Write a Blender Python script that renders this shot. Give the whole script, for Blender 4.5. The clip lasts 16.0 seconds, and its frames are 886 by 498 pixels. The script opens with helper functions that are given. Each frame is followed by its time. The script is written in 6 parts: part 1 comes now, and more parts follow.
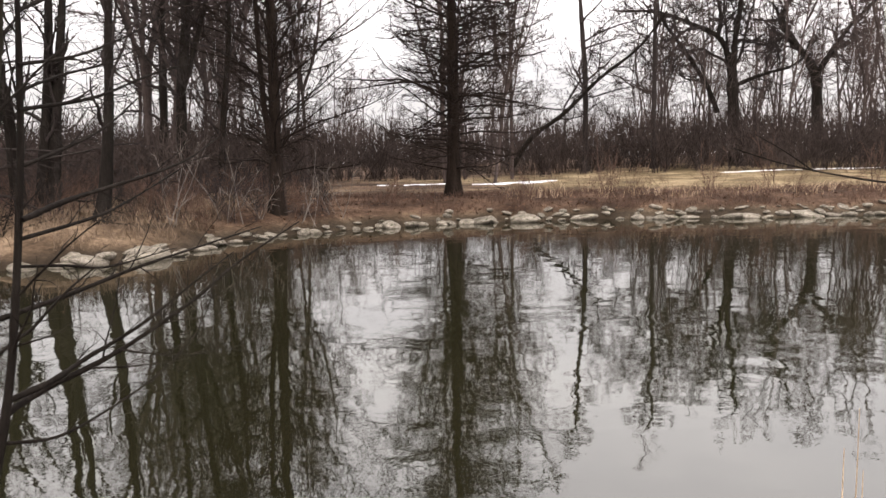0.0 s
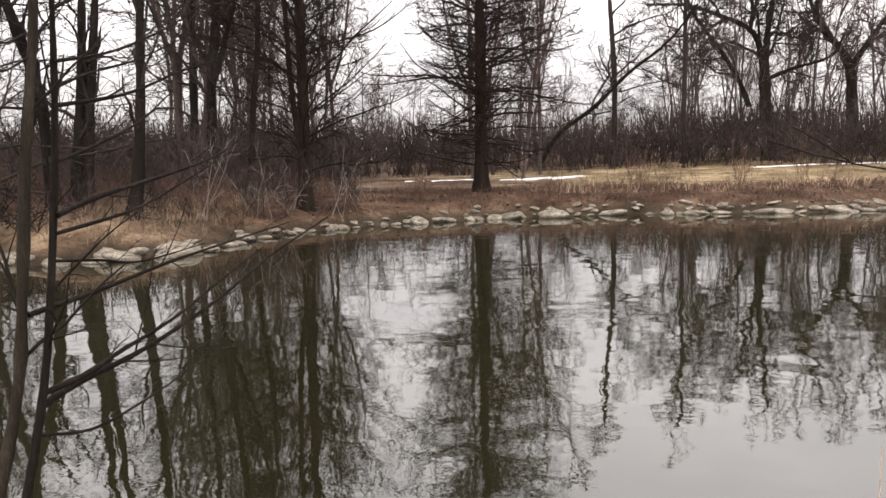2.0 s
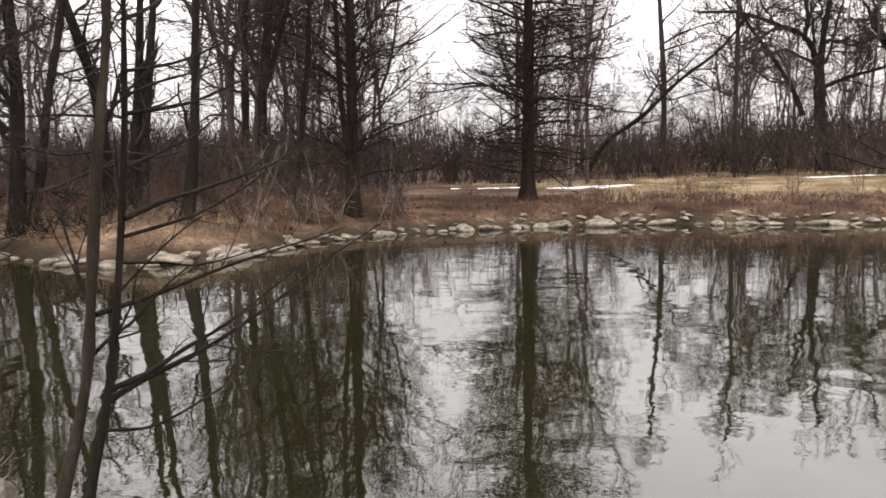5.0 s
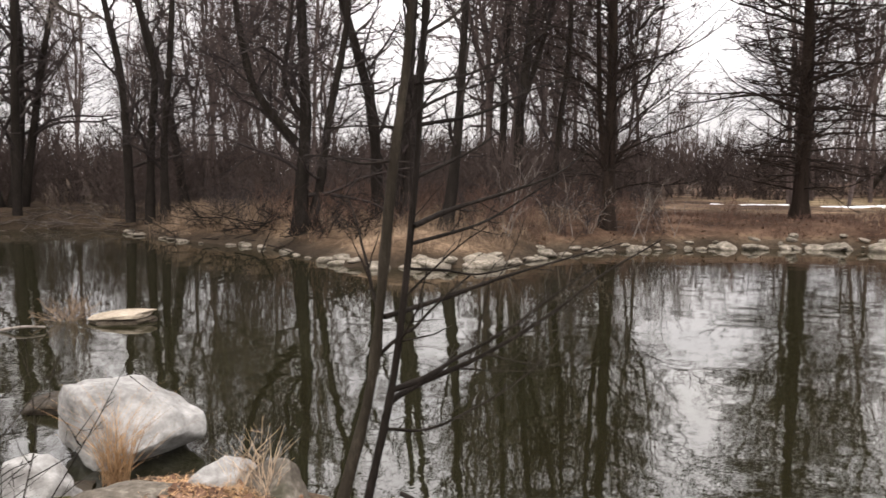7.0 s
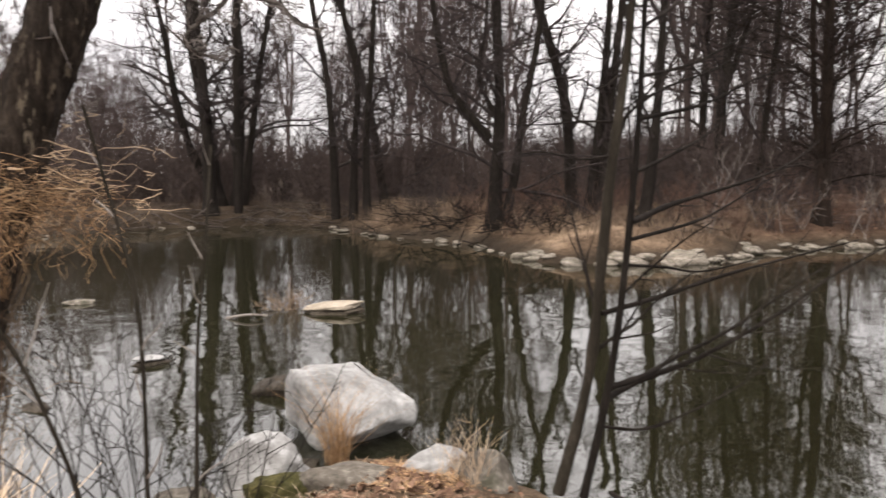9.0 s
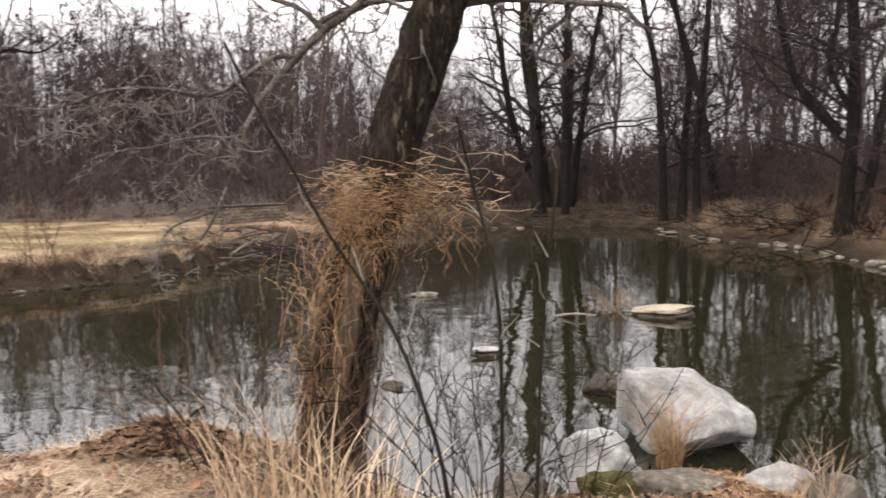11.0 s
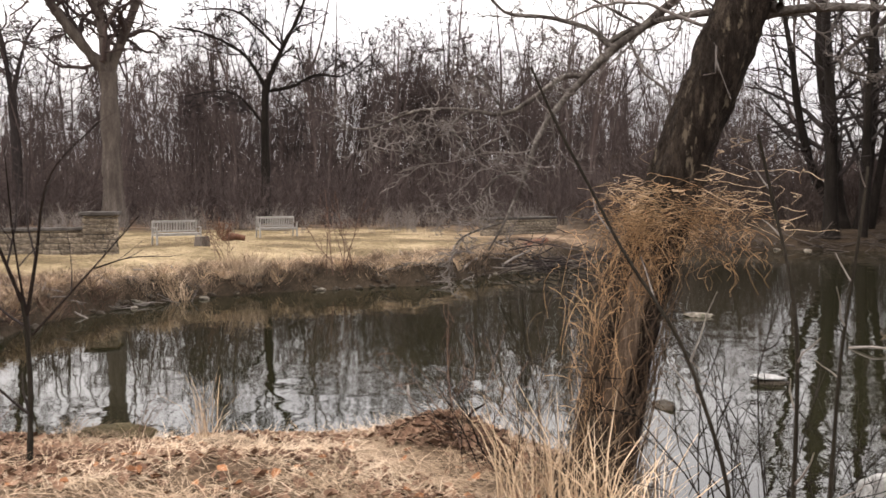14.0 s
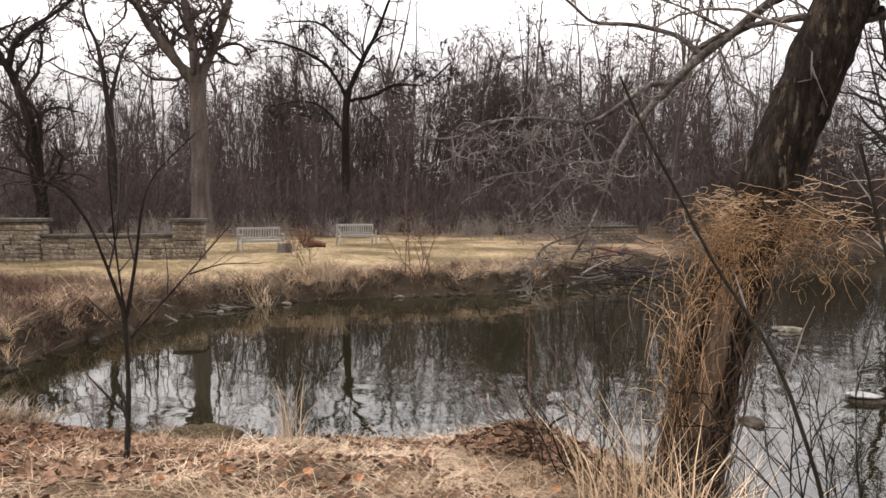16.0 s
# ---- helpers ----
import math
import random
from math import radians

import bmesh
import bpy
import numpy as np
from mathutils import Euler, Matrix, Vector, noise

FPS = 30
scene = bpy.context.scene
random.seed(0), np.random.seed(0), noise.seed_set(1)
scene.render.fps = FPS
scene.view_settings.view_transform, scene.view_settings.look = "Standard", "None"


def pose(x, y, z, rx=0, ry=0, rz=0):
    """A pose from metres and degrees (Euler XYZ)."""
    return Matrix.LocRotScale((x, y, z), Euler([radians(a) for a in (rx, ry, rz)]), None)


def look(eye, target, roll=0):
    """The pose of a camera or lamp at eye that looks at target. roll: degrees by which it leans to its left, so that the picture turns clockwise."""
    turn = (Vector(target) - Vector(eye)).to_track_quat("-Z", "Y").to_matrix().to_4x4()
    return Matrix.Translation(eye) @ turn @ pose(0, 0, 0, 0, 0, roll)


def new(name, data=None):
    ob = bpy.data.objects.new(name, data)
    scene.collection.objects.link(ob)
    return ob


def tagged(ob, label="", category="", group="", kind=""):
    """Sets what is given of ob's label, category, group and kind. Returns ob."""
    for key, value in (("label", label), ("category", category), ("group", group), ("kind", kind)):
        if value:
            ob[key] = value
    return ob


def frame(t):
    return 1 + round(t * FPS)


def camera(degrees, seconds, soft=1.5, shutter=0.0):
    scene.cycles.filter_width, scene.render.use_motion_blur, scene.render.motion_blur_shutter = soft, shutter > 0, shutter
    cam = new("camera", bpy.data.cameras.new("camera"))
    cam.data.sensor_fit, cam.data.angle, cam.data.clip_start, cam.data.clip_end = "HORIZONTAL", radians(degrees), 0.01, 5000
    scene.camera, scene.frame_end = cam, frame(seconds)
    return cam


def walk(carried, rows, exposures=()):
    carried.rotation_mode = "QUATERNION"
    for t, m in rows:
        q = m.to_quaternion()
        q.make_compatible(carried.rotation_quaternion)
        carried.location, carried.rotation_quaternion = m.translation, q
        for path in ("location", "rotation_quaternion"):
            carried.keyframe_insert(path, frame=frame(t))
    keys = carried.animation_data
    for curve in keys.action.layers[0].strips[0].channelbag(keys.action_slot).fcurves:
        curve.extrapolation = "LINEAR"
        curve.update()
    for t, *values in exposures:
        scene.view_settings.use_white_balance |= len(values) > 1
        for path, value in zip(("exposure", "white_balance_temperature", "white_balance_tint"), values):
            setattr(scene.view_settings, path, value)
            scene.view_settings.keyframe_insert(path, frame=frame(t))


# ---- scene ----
cam = camera(57.83, 16.0, soft=1.5, shutter=0.5)
PATH = [
    (0, (0.006, 0.004, 2.696), (-0.009, 9.947, 1.621), -0.86),
    (0.5, (0.004, -0.015, 2.686), (-0.135, 9.921, 1.565), -1.04),
    (1, (0.003, -0.019, 2.689), (-0.267, 9.912, 1.555), -0.94),
    (1.5, (0.000, -0.007, 2.691), (-0.339, 9.924, 1.573), -0.85),
    (2, (-0.006, 0.023, 2.688), (-0.365, 9.953, 1.567), -1.06),
    (2.5, (0.009, -0.005, 2.690), (-0.413, 9.922, 1.565), -1.01),
    (3, (0.010, -0.026, 2.688), (-0.478, 9.901, 1.585), -0.94),
    (3.2, (0.010, -0.026, 2.688), (-0.487, 9.900, 1.585), -0.94),
    (5.3, (-0.055, -0.046, 2.695), (-1.210, 9.839, 1.715), -0.43),
    (5.5, (-0.055, -0.046, 2.695), (-1.546, 9.797, 1.750), -0.31),
    (6, (-0.104, 0.023, 2.750), (-2.573, 9.671, 1.850), 0.22),
    (6.5, (-0.204, 0.030, 2.734), (-3.546, 9.414, 1.854), 0.51),
    (7, (-0.289, 0.053, 2.705), (-4.148, 9.235, 1.820), 0.59),
    (7.5, (-0.300, 0.016, 2.719), (-4.566, 9.015, 1.812), 0.46),
    (8, (-0.339, 0.005, 2.701), (-5.039, 8.782, 1.773), 0.26),
    (8.5, (-0.384, -0.025, 2.703), (-5.620, 8.442, 1.755), 0.09),
    (9, (-0.419, -0.054, 2.706), (-6.310, 7.972, 1.767), -0.37),
    (9.5, (-0.456, -0.114, 2.718), (-7.120, 7.283, 1.777), -0.89),
    (10, (-0.507, -0.158, 2.714), (-7.943, 6.461, 1.774), -1.24),
    (10.2, (-0.507, -0.158, 2.714), (-8.212, 6.147, 1.784), -1.29),
    (12.3, (-0.262, -0.336, 2.700), (-9.589, 3.179, 1.900), -0.70),
    (12.5, (-0.262, -0.336, 2.700), (-9.664, 2.975, 1.900), -0.70),
    (13, (-0.287, -0.361, 2.703), (-9.855, 2.440, 1.921), -0.79),
    (13.5, (-0.299, -0.380, 2.713), (-9.983, 2.009, 1.993), -0.60),
    (14, (-0.282, -0.419, 2.715), (-10.041, 1.662, 2.061), -0.15),
    (14.5, (-0.291, -0.435, 2.718), (-10.113, 1.337, 2.103), -0.05),
    (15, (-0.267, -0.464, 2.719), (-10.134, 1.051, 2.140), 0.05),
    (15.5, (-0.274, -0.468, 2.724), (-10.172, 0.843, 2.163), 0.07),
    (16, (-0.276, -0.470, 2.726), (-10.195, 0.673, 2.173), 0.04),
]
walk(cam, [(t, look(eye, target, roll)) for t, eye, target, roll in PATH], exposures=[(0, -0.15, 6800, 13), (5.5, -0.13, 6800, 13), (8.5, -0.10, 6800, 13), (10.2, -0.17, 6800, 13), (13.5, -0.17, 6800, 13), (16, -0.36, 6800, 13)])

# ---- world and light ----
world = bpy.data.worlds.new("overcast_sky")
scene.world = world
world.use_nodes = True
wn, wl = world.node_tree.nodes, world.node_tree.links
sky = wn.new("ShaderNodeTexSky")
sky.sky_type, sky.sun_disc = "NISHITA", False
sky.sun_elevation, sky.sun_rotation = radians(42), radians(200)
sky.dust_density, sky.air_density = 4.0, 1.0
grey = wn.new("ShaderNodeHueSaturation")
grey.inputs["Saturation"].default_value = 0.22
wl.new(sky.outputs["Color"], grey.inputs["Color"])
wco = wn.new("ShaderNodeTexCoord")
wmap = wn.new("ShaderNodeMapping")
wmap.inputs["Scale"].default_value = (1.0, 1.0, 2.6)
wl.new(wco.outputs["Generated"], wmap.inputs["Vector"])
cloud = wn.new("ShaderNodeTexNoise")
cloud.inputs["Scale"].default_value, cloud.inputs["Detail"].default_value, cloud.inputs["Roughness"].default_value = 2.4, 6.0, 0.55
wl.new(wmap.outputs["Vector"], cloud.inputs["Vector"])
cramp = wn.new("ShaderNodeValToRGB")
cramp.color_ramp.elements[0].position, cramp.color_ramp.elements[0].color = 0.30, (9.6, 9.6, 10.1, 1)
cramp.color_ramp.elements[1].position, cramp.color_ramp.elements[1].color = 0.70, (13.4, 13.2, 13.3, 1)
wl.new(cloud.outputs["Fac"], cramp.inputs["Fac"])
wmix = wn.new("ShaderNodeMix")
wmix.data_type = "RGBA"
wmix.inputs["Factor"].default_value = 0.80
wl.new(grey.outputs["Color"], wmix.inputs["A"])
wl.new(cramp.outputs["Color"], wmix.inputs["B"])
wsep = wn.new("ShaderNodeSeparateXYZ")
wl.new(wco.outputs["Generated"], wsep.inputs["Vector"])
rise = wn.new("ShaderNodeMapRange")
rise.inputs["From Min"].default_value, rise.inputs["From Max"].default_value = 0.08, 0.42
rise.inputs["To Min"].default_value, rise.inputs["To Max"].default_value = 0.95, 3.1
wl.new(wsep.outputs["Z"], rise.inputs["Value"])
wmul = wn.new("ShaderNodeVectorMath")
wmul.operation = "SCALE"
wl.new(wmix.outputs["Result"], wmul.inputs[0])
wl.new(rise.outputs["Result"], wmul.inputs["Scale"])
wl.new(wmul.outputs["Vector"], wn["Background"].inputs["Color"])
wn["Background"].inputs["Strength"].default_value = 0.12

sun = new("sun", bpy.data.lights.new("sun", "SUN"))
sun.data.energy, sun.data.angle, sun.data.color = 0.9, radians(18), (1.0, 0.95, 0.88)
sun.matrix_world = look((-10, -30, 40), (-18, 8, 0))


# ---- materials ----
def shader(name, rough=0.9, spec=0.3):
    m = bpy.data.materials.new(name)
    m.use_nodes = True
    b = m.node_tree.nodes["Principled BSDF"]
    b.inputs["Roughness"].default_value = rough
    b.inputs["Specular IOR Level"].default_value = spec
    return m, m.node_tree.nodes, m.node_tree.links, b


def noise_node(n, l, scale, detail=4.0, vector=None, rough=0.6):
    t = n.new("ShaderNodeTexNoise")
    t.inputs["Scale"].default_value, t.inputs["Detail"].default_value, t.inputs["Roughness"].default_value = scale, detail, rough
    if vector:
        l.new(vector, t.inputs["Vector"])
    return t


def ramp_node(n, l, fac, stops):
    r = n.new("ShaderNodeValToRGB")
    e = r.color_ramp.elements
    while len(e) < len(stops):
        e.new(0.5)
    for k, (p, c) in zip(e, stops):
        k.position, k.color = p, (*c, 1)
    l.new(fac, r.inputs["Fac"])
    return r


def mix_node(n, l, fac, a, b, blend="MIX"):
    m = n.new("ShaderNodeMix")
    m.data_type, m.blend_type = "RGBA", blend
    for key, v in (("Factor", fac), ("A", a), ("B", b)):
        if isinstance(v, (int, float)):
            m.inputs[key].default_value = v
        elif isinstance(v, tuple):
            m.inputs[key].default_value = (*v, 1)
        else:
            l.new(v, m.inputs[key])
    return m.outputs["Result"]


def bump_node(n, l, height, strength, distance, b):
    k = n.new("ShaderNodeBump")
    k.inputs["Strength"].default_value, k.inputs["Distance"].default_value = strength, distance
    l.new(height, k.inputs["Height"])
    l.new(k.outputs["Normal"], b.inputs["Normal"])


def rough_material(name, dark, mid, light, coarse=1.2, fine=14.0, stretch=(1, 1, 1), bump=0.02, rough=0.92, vary=0.25, coords="Object", moss=None, patch=(0.54, 0.64), gloss=0.08):
    """A matt surface of three tones, mottled at two scales, with fine relief and some change from piece to piece."""
    m, n, l, b = shader(name, rough, gloss)
    co = n.new("ShaderNodeTexCoord")
    mp = n.new("ShaderNodeMapping")
    mp.inputs["Scale"].default_value = stretch
    l.new(co.outputs[coords], mp.inputs["Vector"])
    big, small = noise_node(n, l, coarse, 5, mp.outputs["Vector"]), noise_node(n, l, fine, 6, mp.outputs["Vector"], 0.7)
    both = mix_node(n, l, 0.5, big.outputs["Fac"], small.outputs["Fac"])
    col = ramp_node(n, l, both, ((0.34, dark), (0.5, mid), (0.66, light))).outputs["Color"]
    if moss:
        where = ramp_node(n, l, noise_node(n, l, coarse * 1.7, 4, mp.outputs["Vector"]).outputs["Fac"], ((patch[0], (0, 0, 0)), (patch[1], (1, 1, 1)))).outputs["Color"]
        col = mix_node(n, l, where, col, moss)
    info = n.new("ShaderNodeObjectInfo")
    geo = n.new("ShaderNodeNewGeometry")
    pair = n.new("ShaderNodeMath")
    pair.operation = "ADD"
    l.new(info.outputs["Random"], pair.inputs[0])
    l.new(geo.outputs["Random Per Island"], pair.inputs[1])
    half = n.new("ShaderNodeMapRange")
    half.inputs["From Max"].default_value = 2.0
    half.inputs["To Min"].default_value, half.inputs["To Max"].default_value = 1 - vary, 1 + vary
    l.new(pair.outputs["Value"], half.inputs["Value"])
    hs = n.new("ShaderNodeHueSaturation")
    l.new(half.outputs["Result"], hs.inputs["Value"])
    l.new(col, hs.inputs["Color"])
    l.new(hs.outputs["Color"], b.inputs["Base Color"])
    if bump:
        bump_node(n, l, small.outputs["Fac"], 0.8, bump, b)
    return m


bark_dark = rough_material("dark_bark", (0.0064, 0.0049, 0.0039), (0.0137, 0.0108, 0.0088), (0.0294, 0.024, 0.0201), 1.1, 9, (3, 3, 0.7), 0.03)
bark_wood = rough_material("woodland_bark", (0.0167, 0.0131, 0.0119), (0.0298, 0.0238, 0.022), (0.0506, 0.0416, 0.0393), 0.6, 6, (3, 3, 0.7), 0.0)
twig_haze = rough_material("fine_woodland_twigs", (0.034, 0.025, 0.023), (0.070, 0.053, 0.048), (0.135, 0.106, 0.097), 0.25, 3, (1, 1, 1), 0.0, vary=0.55)
brush_brown = rough_material("dark_undergrowth", (0.020, 0.0145, 0.0125), (0.043, 0.032, 0.028), (0.088, 0.068, 0.060), 0.25, 3, (1, 1, 1), 0.0, vary=0.55)
bark_pale = rough_material("grey_brown_bark", (0.0105, 0.0086, 0.0063), (0.0225, 0.0184, 0.0135), (0.0488, 0.0413, 0.0315), 1.6, 22, (4, 4, 0.8), 0.01)
bark_red = rough_material("cypress_bark", (0.0079, 0.0053, 0.0042), (0.0168, 0.0116, 0.0089), (0.0357, 0.0247, 0.0194), 1.4, 10, (5, 5, 0.5), 0.03)
bark_scaly = rough_material("flaking_bark", (0.0043, 0.0032, 0.0025), (0.0216, 0.0158, 0.0119), (0.072, 0.0554, 0.041), 4.0, 13, (2.4, 2.4, 0.7), 0.16, vary=0.1, moss=(0.13, 0.105, 0.075), patch=(0.60, 0.66))
bark_lichen = rough_material("lichened_bark", (0.018, 0.014, 0.012), (0.07, 0.060, 0.052), (0.24, 0.22, 0.195), 5.0, 32, (1, 1, 1), 0.008)
bark_oak = rough_material("weathered_bark", (0.034, 0.027, 0.023), (0.075, 0.061, 0.051), (0.15, 0.127, 0.108), 1.0, 10, (3, 3, 0.5), 0.03)
twig_grey = rough_material("grey_twigs", (0.0875, 0.075, 0.0675), (0.15, 0.1313, 0.1175), (0.25, 0.22, 0.2), 3, 20, (1, 1, 1), 0.0)
twig_red = rough_material("reddish_twigs", (0.048, 0.0288, 0.0216), (0.092, 0.056, 0.0416), (0.152, 0.0976, 0.0752), 3, 20, (1, 1, 1), 0.0)
straw = rough_material("dry_straw", (0.16, 0.104, 0.062), (0.38, 0.282, 0.194), (0.65, 0.52, 0.385), 1.2, 30, (1, 1, 1), 0.0, vary=0.4)
straw_pale = rough_material("pale_dry_grass", (0.30, 0.205, 0.125), (0.50, 0.365, 0.24), (0.68, 0.53, 0.375), 1.2, 30, (1, 1, 1), 0.0, vary=0.35)
straw_dull = rough_material("weathered_grass", (0.065, 0.044, 0.03), (0.16, 0.114, 0.079), (0.33, 0.25, 0.18), 0.8, 20, (1, 1, 1), 0.0, vary=0.4)
vine_tan = rough_material("dead_vine", (0.17, 0.094, 0.047), (0.39, 0.242, 0.130), (0.63, 0.44, 0.265), 2.0, 25, (1, 1, 1), 0.0, vary=0.5)
vine_brown = rough_material("old_vine", (0.033, 0.022, 0.015), (0.082, 0.056, 0.037), (0.19, 0.138, 0.095), 2.0, 25, (1, 1, 1), 0.0, vary=0.4)
leaf_dead = rough_material("dead_leaves", (0.034, 0.019, 0.013), (0.108, 0.062, 0.040), (0.26, 0.168, 0.113), 2.0, 25, (1, 1, 1), 0.0, vary=0.5)
leaf_orange = rough_material("orange_leaves", (0.10, 0.042, 0.019), (0.21, 0.095, 0.045), (0.34, 0.18, 0.10), 2.0, 25, (1, 1, 1), 0.0, vary=0.4)
bare_wood = rough_material("bare_wood", (0.022, 0.015, 0.010), (0.095, 0.067, 0.047), (0.24, 0.18, 0.13), 3.0, 18, (3, 3, 0.5), 0.06, vary=0.1)
stone_grey = rough_material("grey_stone", (0.117, 0.1134, 0.1062), (0.261, 0.2538, 0.2412), (0.423, 0.414, 0.396), 1.3, 13, (1, 1, 1), 0.03, 0.8)
stone_bank = rough_material("bank_stone", (0.042, 0.035, 0.027), (0.135, 0.117, 0.094), (0.33, 0.295, 0.245), 1.6, 14, (1, 1, 1), 0.03, 0.85, vary=0.5, moss=(0.07, 0.066, 0.045))
stone_tan = rough_material("tan_stone", (0.168, 0.1376, 0.1), (0.28, 0.236, 0.18), (0.384, 0.336, 0.268), 2.0, 16, (1, 1, 1), 0.02)
stone_wall = rough_material("wall_stone", (0.036, 0.030, 0.024), (0.150, 0.122, 0.092), (0.46, 0.39, 0.30), 3.0, 14, (1, 1, 1), 0.03, vary=0.65)
stone_cap = rough_material("cap_stone", (0.03, 0.026, 0.023), (0.062, 0.055, 0.049), (0.12, 0.108, 0.098), 2.5, 14, (1, 1, 1), 0.02)
moss_green = rough_material("moss", (0.025, 0.025, 0.010), (0.062, 0.057, 0.022), (0.15, 0.125, 0.05), 9, 60, (1, 1, 1), 0.02)
moss_brown = rough_material("withered_moss", (0.022, 0.018, 0.009), (0.062, 0.050, 0.026), (0.15, 0.118, 0.068), 5, 40, (1, 1, 1), 0.03)
teak = rough_material("weathered_teak", (0.15, 0.14, 0.122), (0.235, 0.222, 0.20), (0.32, 0.305, 0.285), 2.0, 30, (1, 1, 1), 0.003)
rust_brown = rough_material("rusty_brown", (0.045, 0.022, 0.014), (0.10, 0.05, 0.032), (0.19, 0.105, 0.07), 4, 30, (1, 1, 1), 0.005)
snow = rough_material("old_snow", (0.66, 0.67, 0.70), (0.80, 0.81, 0.83), (0.88, 0.88, 0.89), 1.5, 15, (1, 1, 1), 0.02, 0.7, vary=0.02)
# wet mud, and the dark colour of the shade under the tan slab
mud_and_shade = rough_material("wet_mud_and_shade", (0.020, 0.016, 0.012), (0.042, 0.034, 0.025), (0.085, 0.07, 0.052), 1.6, 14, (1, 1, 1), 0.03, 0.6)


def water_material():
    m, n, l, b = shader("pond_water", 0.02, 0.5)
    b.inputs["IOR"].default_value = 1.45
    co = n.new("ShaderNodeTexCoord")
    murk = noise_node(n, l, 0.09, 3, co.outputs["Object"])
    l.new(ramp_node(n, l, murk.outputs["Fac"], ((0.3, (0.0085, 0.0080, 0.0040)), (0.7, (0.0145, 0.0137, 0.0070)))).outputs["Color"], b.inputs["Base Color"])
    swell, ripple = noise_node(n, l, 1.3, 1, co.outputs["Object"], 0.35), noise_node(n, l, 8.0, 2, co.outputs["Object"], 0.5)
    calm = ramp_node(n, l, noise_node(n, l, 0.10, 2, co.outputs["Object"]).outputs["Fac"], ((0.40, (0.30, 0.30, 0.30)), (0.62, (1, 1, 1))))
    some = mix_node(n, l, 0.08, swell.outputs["Fac"], ripple.outputs["Fac"])
    k = n.new("ShaderNodeBump")
    k.inputs["Distance"].default_value = 0.0115
    l.new(some, k.inputs["Height"])
    l.new(calm.outputs["Color"], k.inputs["Strength"])
    l.new(k.outputs["Normal"], b.inputs["Normal"])
    sheen = n.new("ShaderNodeMapRange")
    sheen.inputs["To Min"].default_value, sheen.inputs["To Max"].default_value = 0.005, 0.02
    l.new(calm.outputs["Color"], sheen.inputs["Value"])
    l.new(sheen.outputs["Result"], b.inputs["Roughness"])
    return m


def ground_material():
    """Leaf litter, with lawn, fallen needles and mud where the colour attribute says."""
    m, n, l, b = shader("ground", 0.95, 0.06)
    co = n.new("ShaderNodeTexCoord")
    v = co.outputs["Object"]
    big, small, fine = noise_node(n, l, 0.35, 5, v), noise_node(n, l, 5, 6, v, 0.7), noise_node(n, l, 38, 4, v, 0.7)
    both = mix_node(n, l, 0.5, big.outputs["Fac"], mix_node(n, l, 0.5, small.outputs["Fac"], fine.outputs["Fac"]))
    litter = ramp_node(n, l, both, ((0.40, (0.024, 0.016, 0.010)), (0.5, (0.09, 0.060, 0.038)), (0.60, (0.25, 0.178, 0.118)))).outputs["Color"]
    lawn = ramp_node(n, l, both, ((0.40, (0.050, 0.036, 0.019)), (0.5, (0.160, 0.120, 0.066)), (0.60, (0.34, 0.265, 0.162)))).outputs["Color"]
    needle = ramp_node(n, l, both, ((0.40, (0.011, 0.006, 0.004)), (0.5, (0.045, 0.026, 0.017)), (0.60, (0.12, 0.076, 0.050)))).outputs["Color"]
    mud = ramp_node(n, l, both, ((0.36, (0.014, 0.010, 0.007)), (0.5, (0.034, 0.025, 0.017)), (0.64, (0.08, 0.061, 0.043)))).outputs["Color"]
    zone = n.new("ShaderNodeAttribute")
    zone.attribute_name = "zone"
    part_ = n.new("ShaderNodeSeparateColor")
    l.new(zone.outputs["Color"], part_.inputs["Color"])
    c = mix_node(n, l, part_.outputs["Red"], litter, lawn)
    c = mix_node(n, l, part_.outputs["Green"], c, needle)
    c = mix_node(n, l, part_.outputs["Blue"], c, mud)
    l.new(c, b.inputs["Base Color"])
    bump_node(n, l, both, 0.9, 0.10, b)
    return m


water_mat, ground_mat = water_material(), ground_material()


# ---- mesh helpers ----
def mesh_of(name, verts, faces, smooth=True):
    """A mesh from arrays: verts (n, 3), faces (m, 3 or 4)."""
    me = bpy.data.meshes.new(name)
    verts, faces = np.asarray(verts, np.float32), np.asarray(faces, np.int32)
    k = faces.shape[1]
    me.vertices.add(len(verts))
    me.vertices.foreach_set("co", verts.ravel())
    me.loops.add(faces.size)
    me.loops.foreach_set("vertex_index", faces.ravel())
    me.polygons.add(len(faces))
    me.polygons.foreach_set("loop_start", np.arange(0, faces.size, k, dtype=np.int32))
    me.polygons.foreach_set("use_smooth", np.full(len(faces), smooth))
    me.update(calc_edges=True)
    me.validate()
    return me


def part(name, me, material, parent, label=""):
    """One mesh under a thing or a part. me: a mesh, or a bmesh that is used up."""
    if isinstance(me, bmesh.types.BMesh):
        bm, me = me, bpy.data.meshes.new(name)
        bm.to_mesh(me)
        bm.free()
    ob = new(name, me)
    if material and not me.materials:
        me.materials.append(material)
    ob.parent = parent
    return tagged(ob, label)


def thing(name, x, y, z, label, category, group="", turn=0.0, kind=""):
    ob = new(name)
    ob.matrix_basis = pose(x, y, z, 0, 0, turn)
    ob.empty_display_size = 0.2
    return tagged(ob, label, category, group, kind)


def unit(a):
    return a / np.maximum(np.linalg.norm(a, axis=-1, keepdims=True), 1e-9)


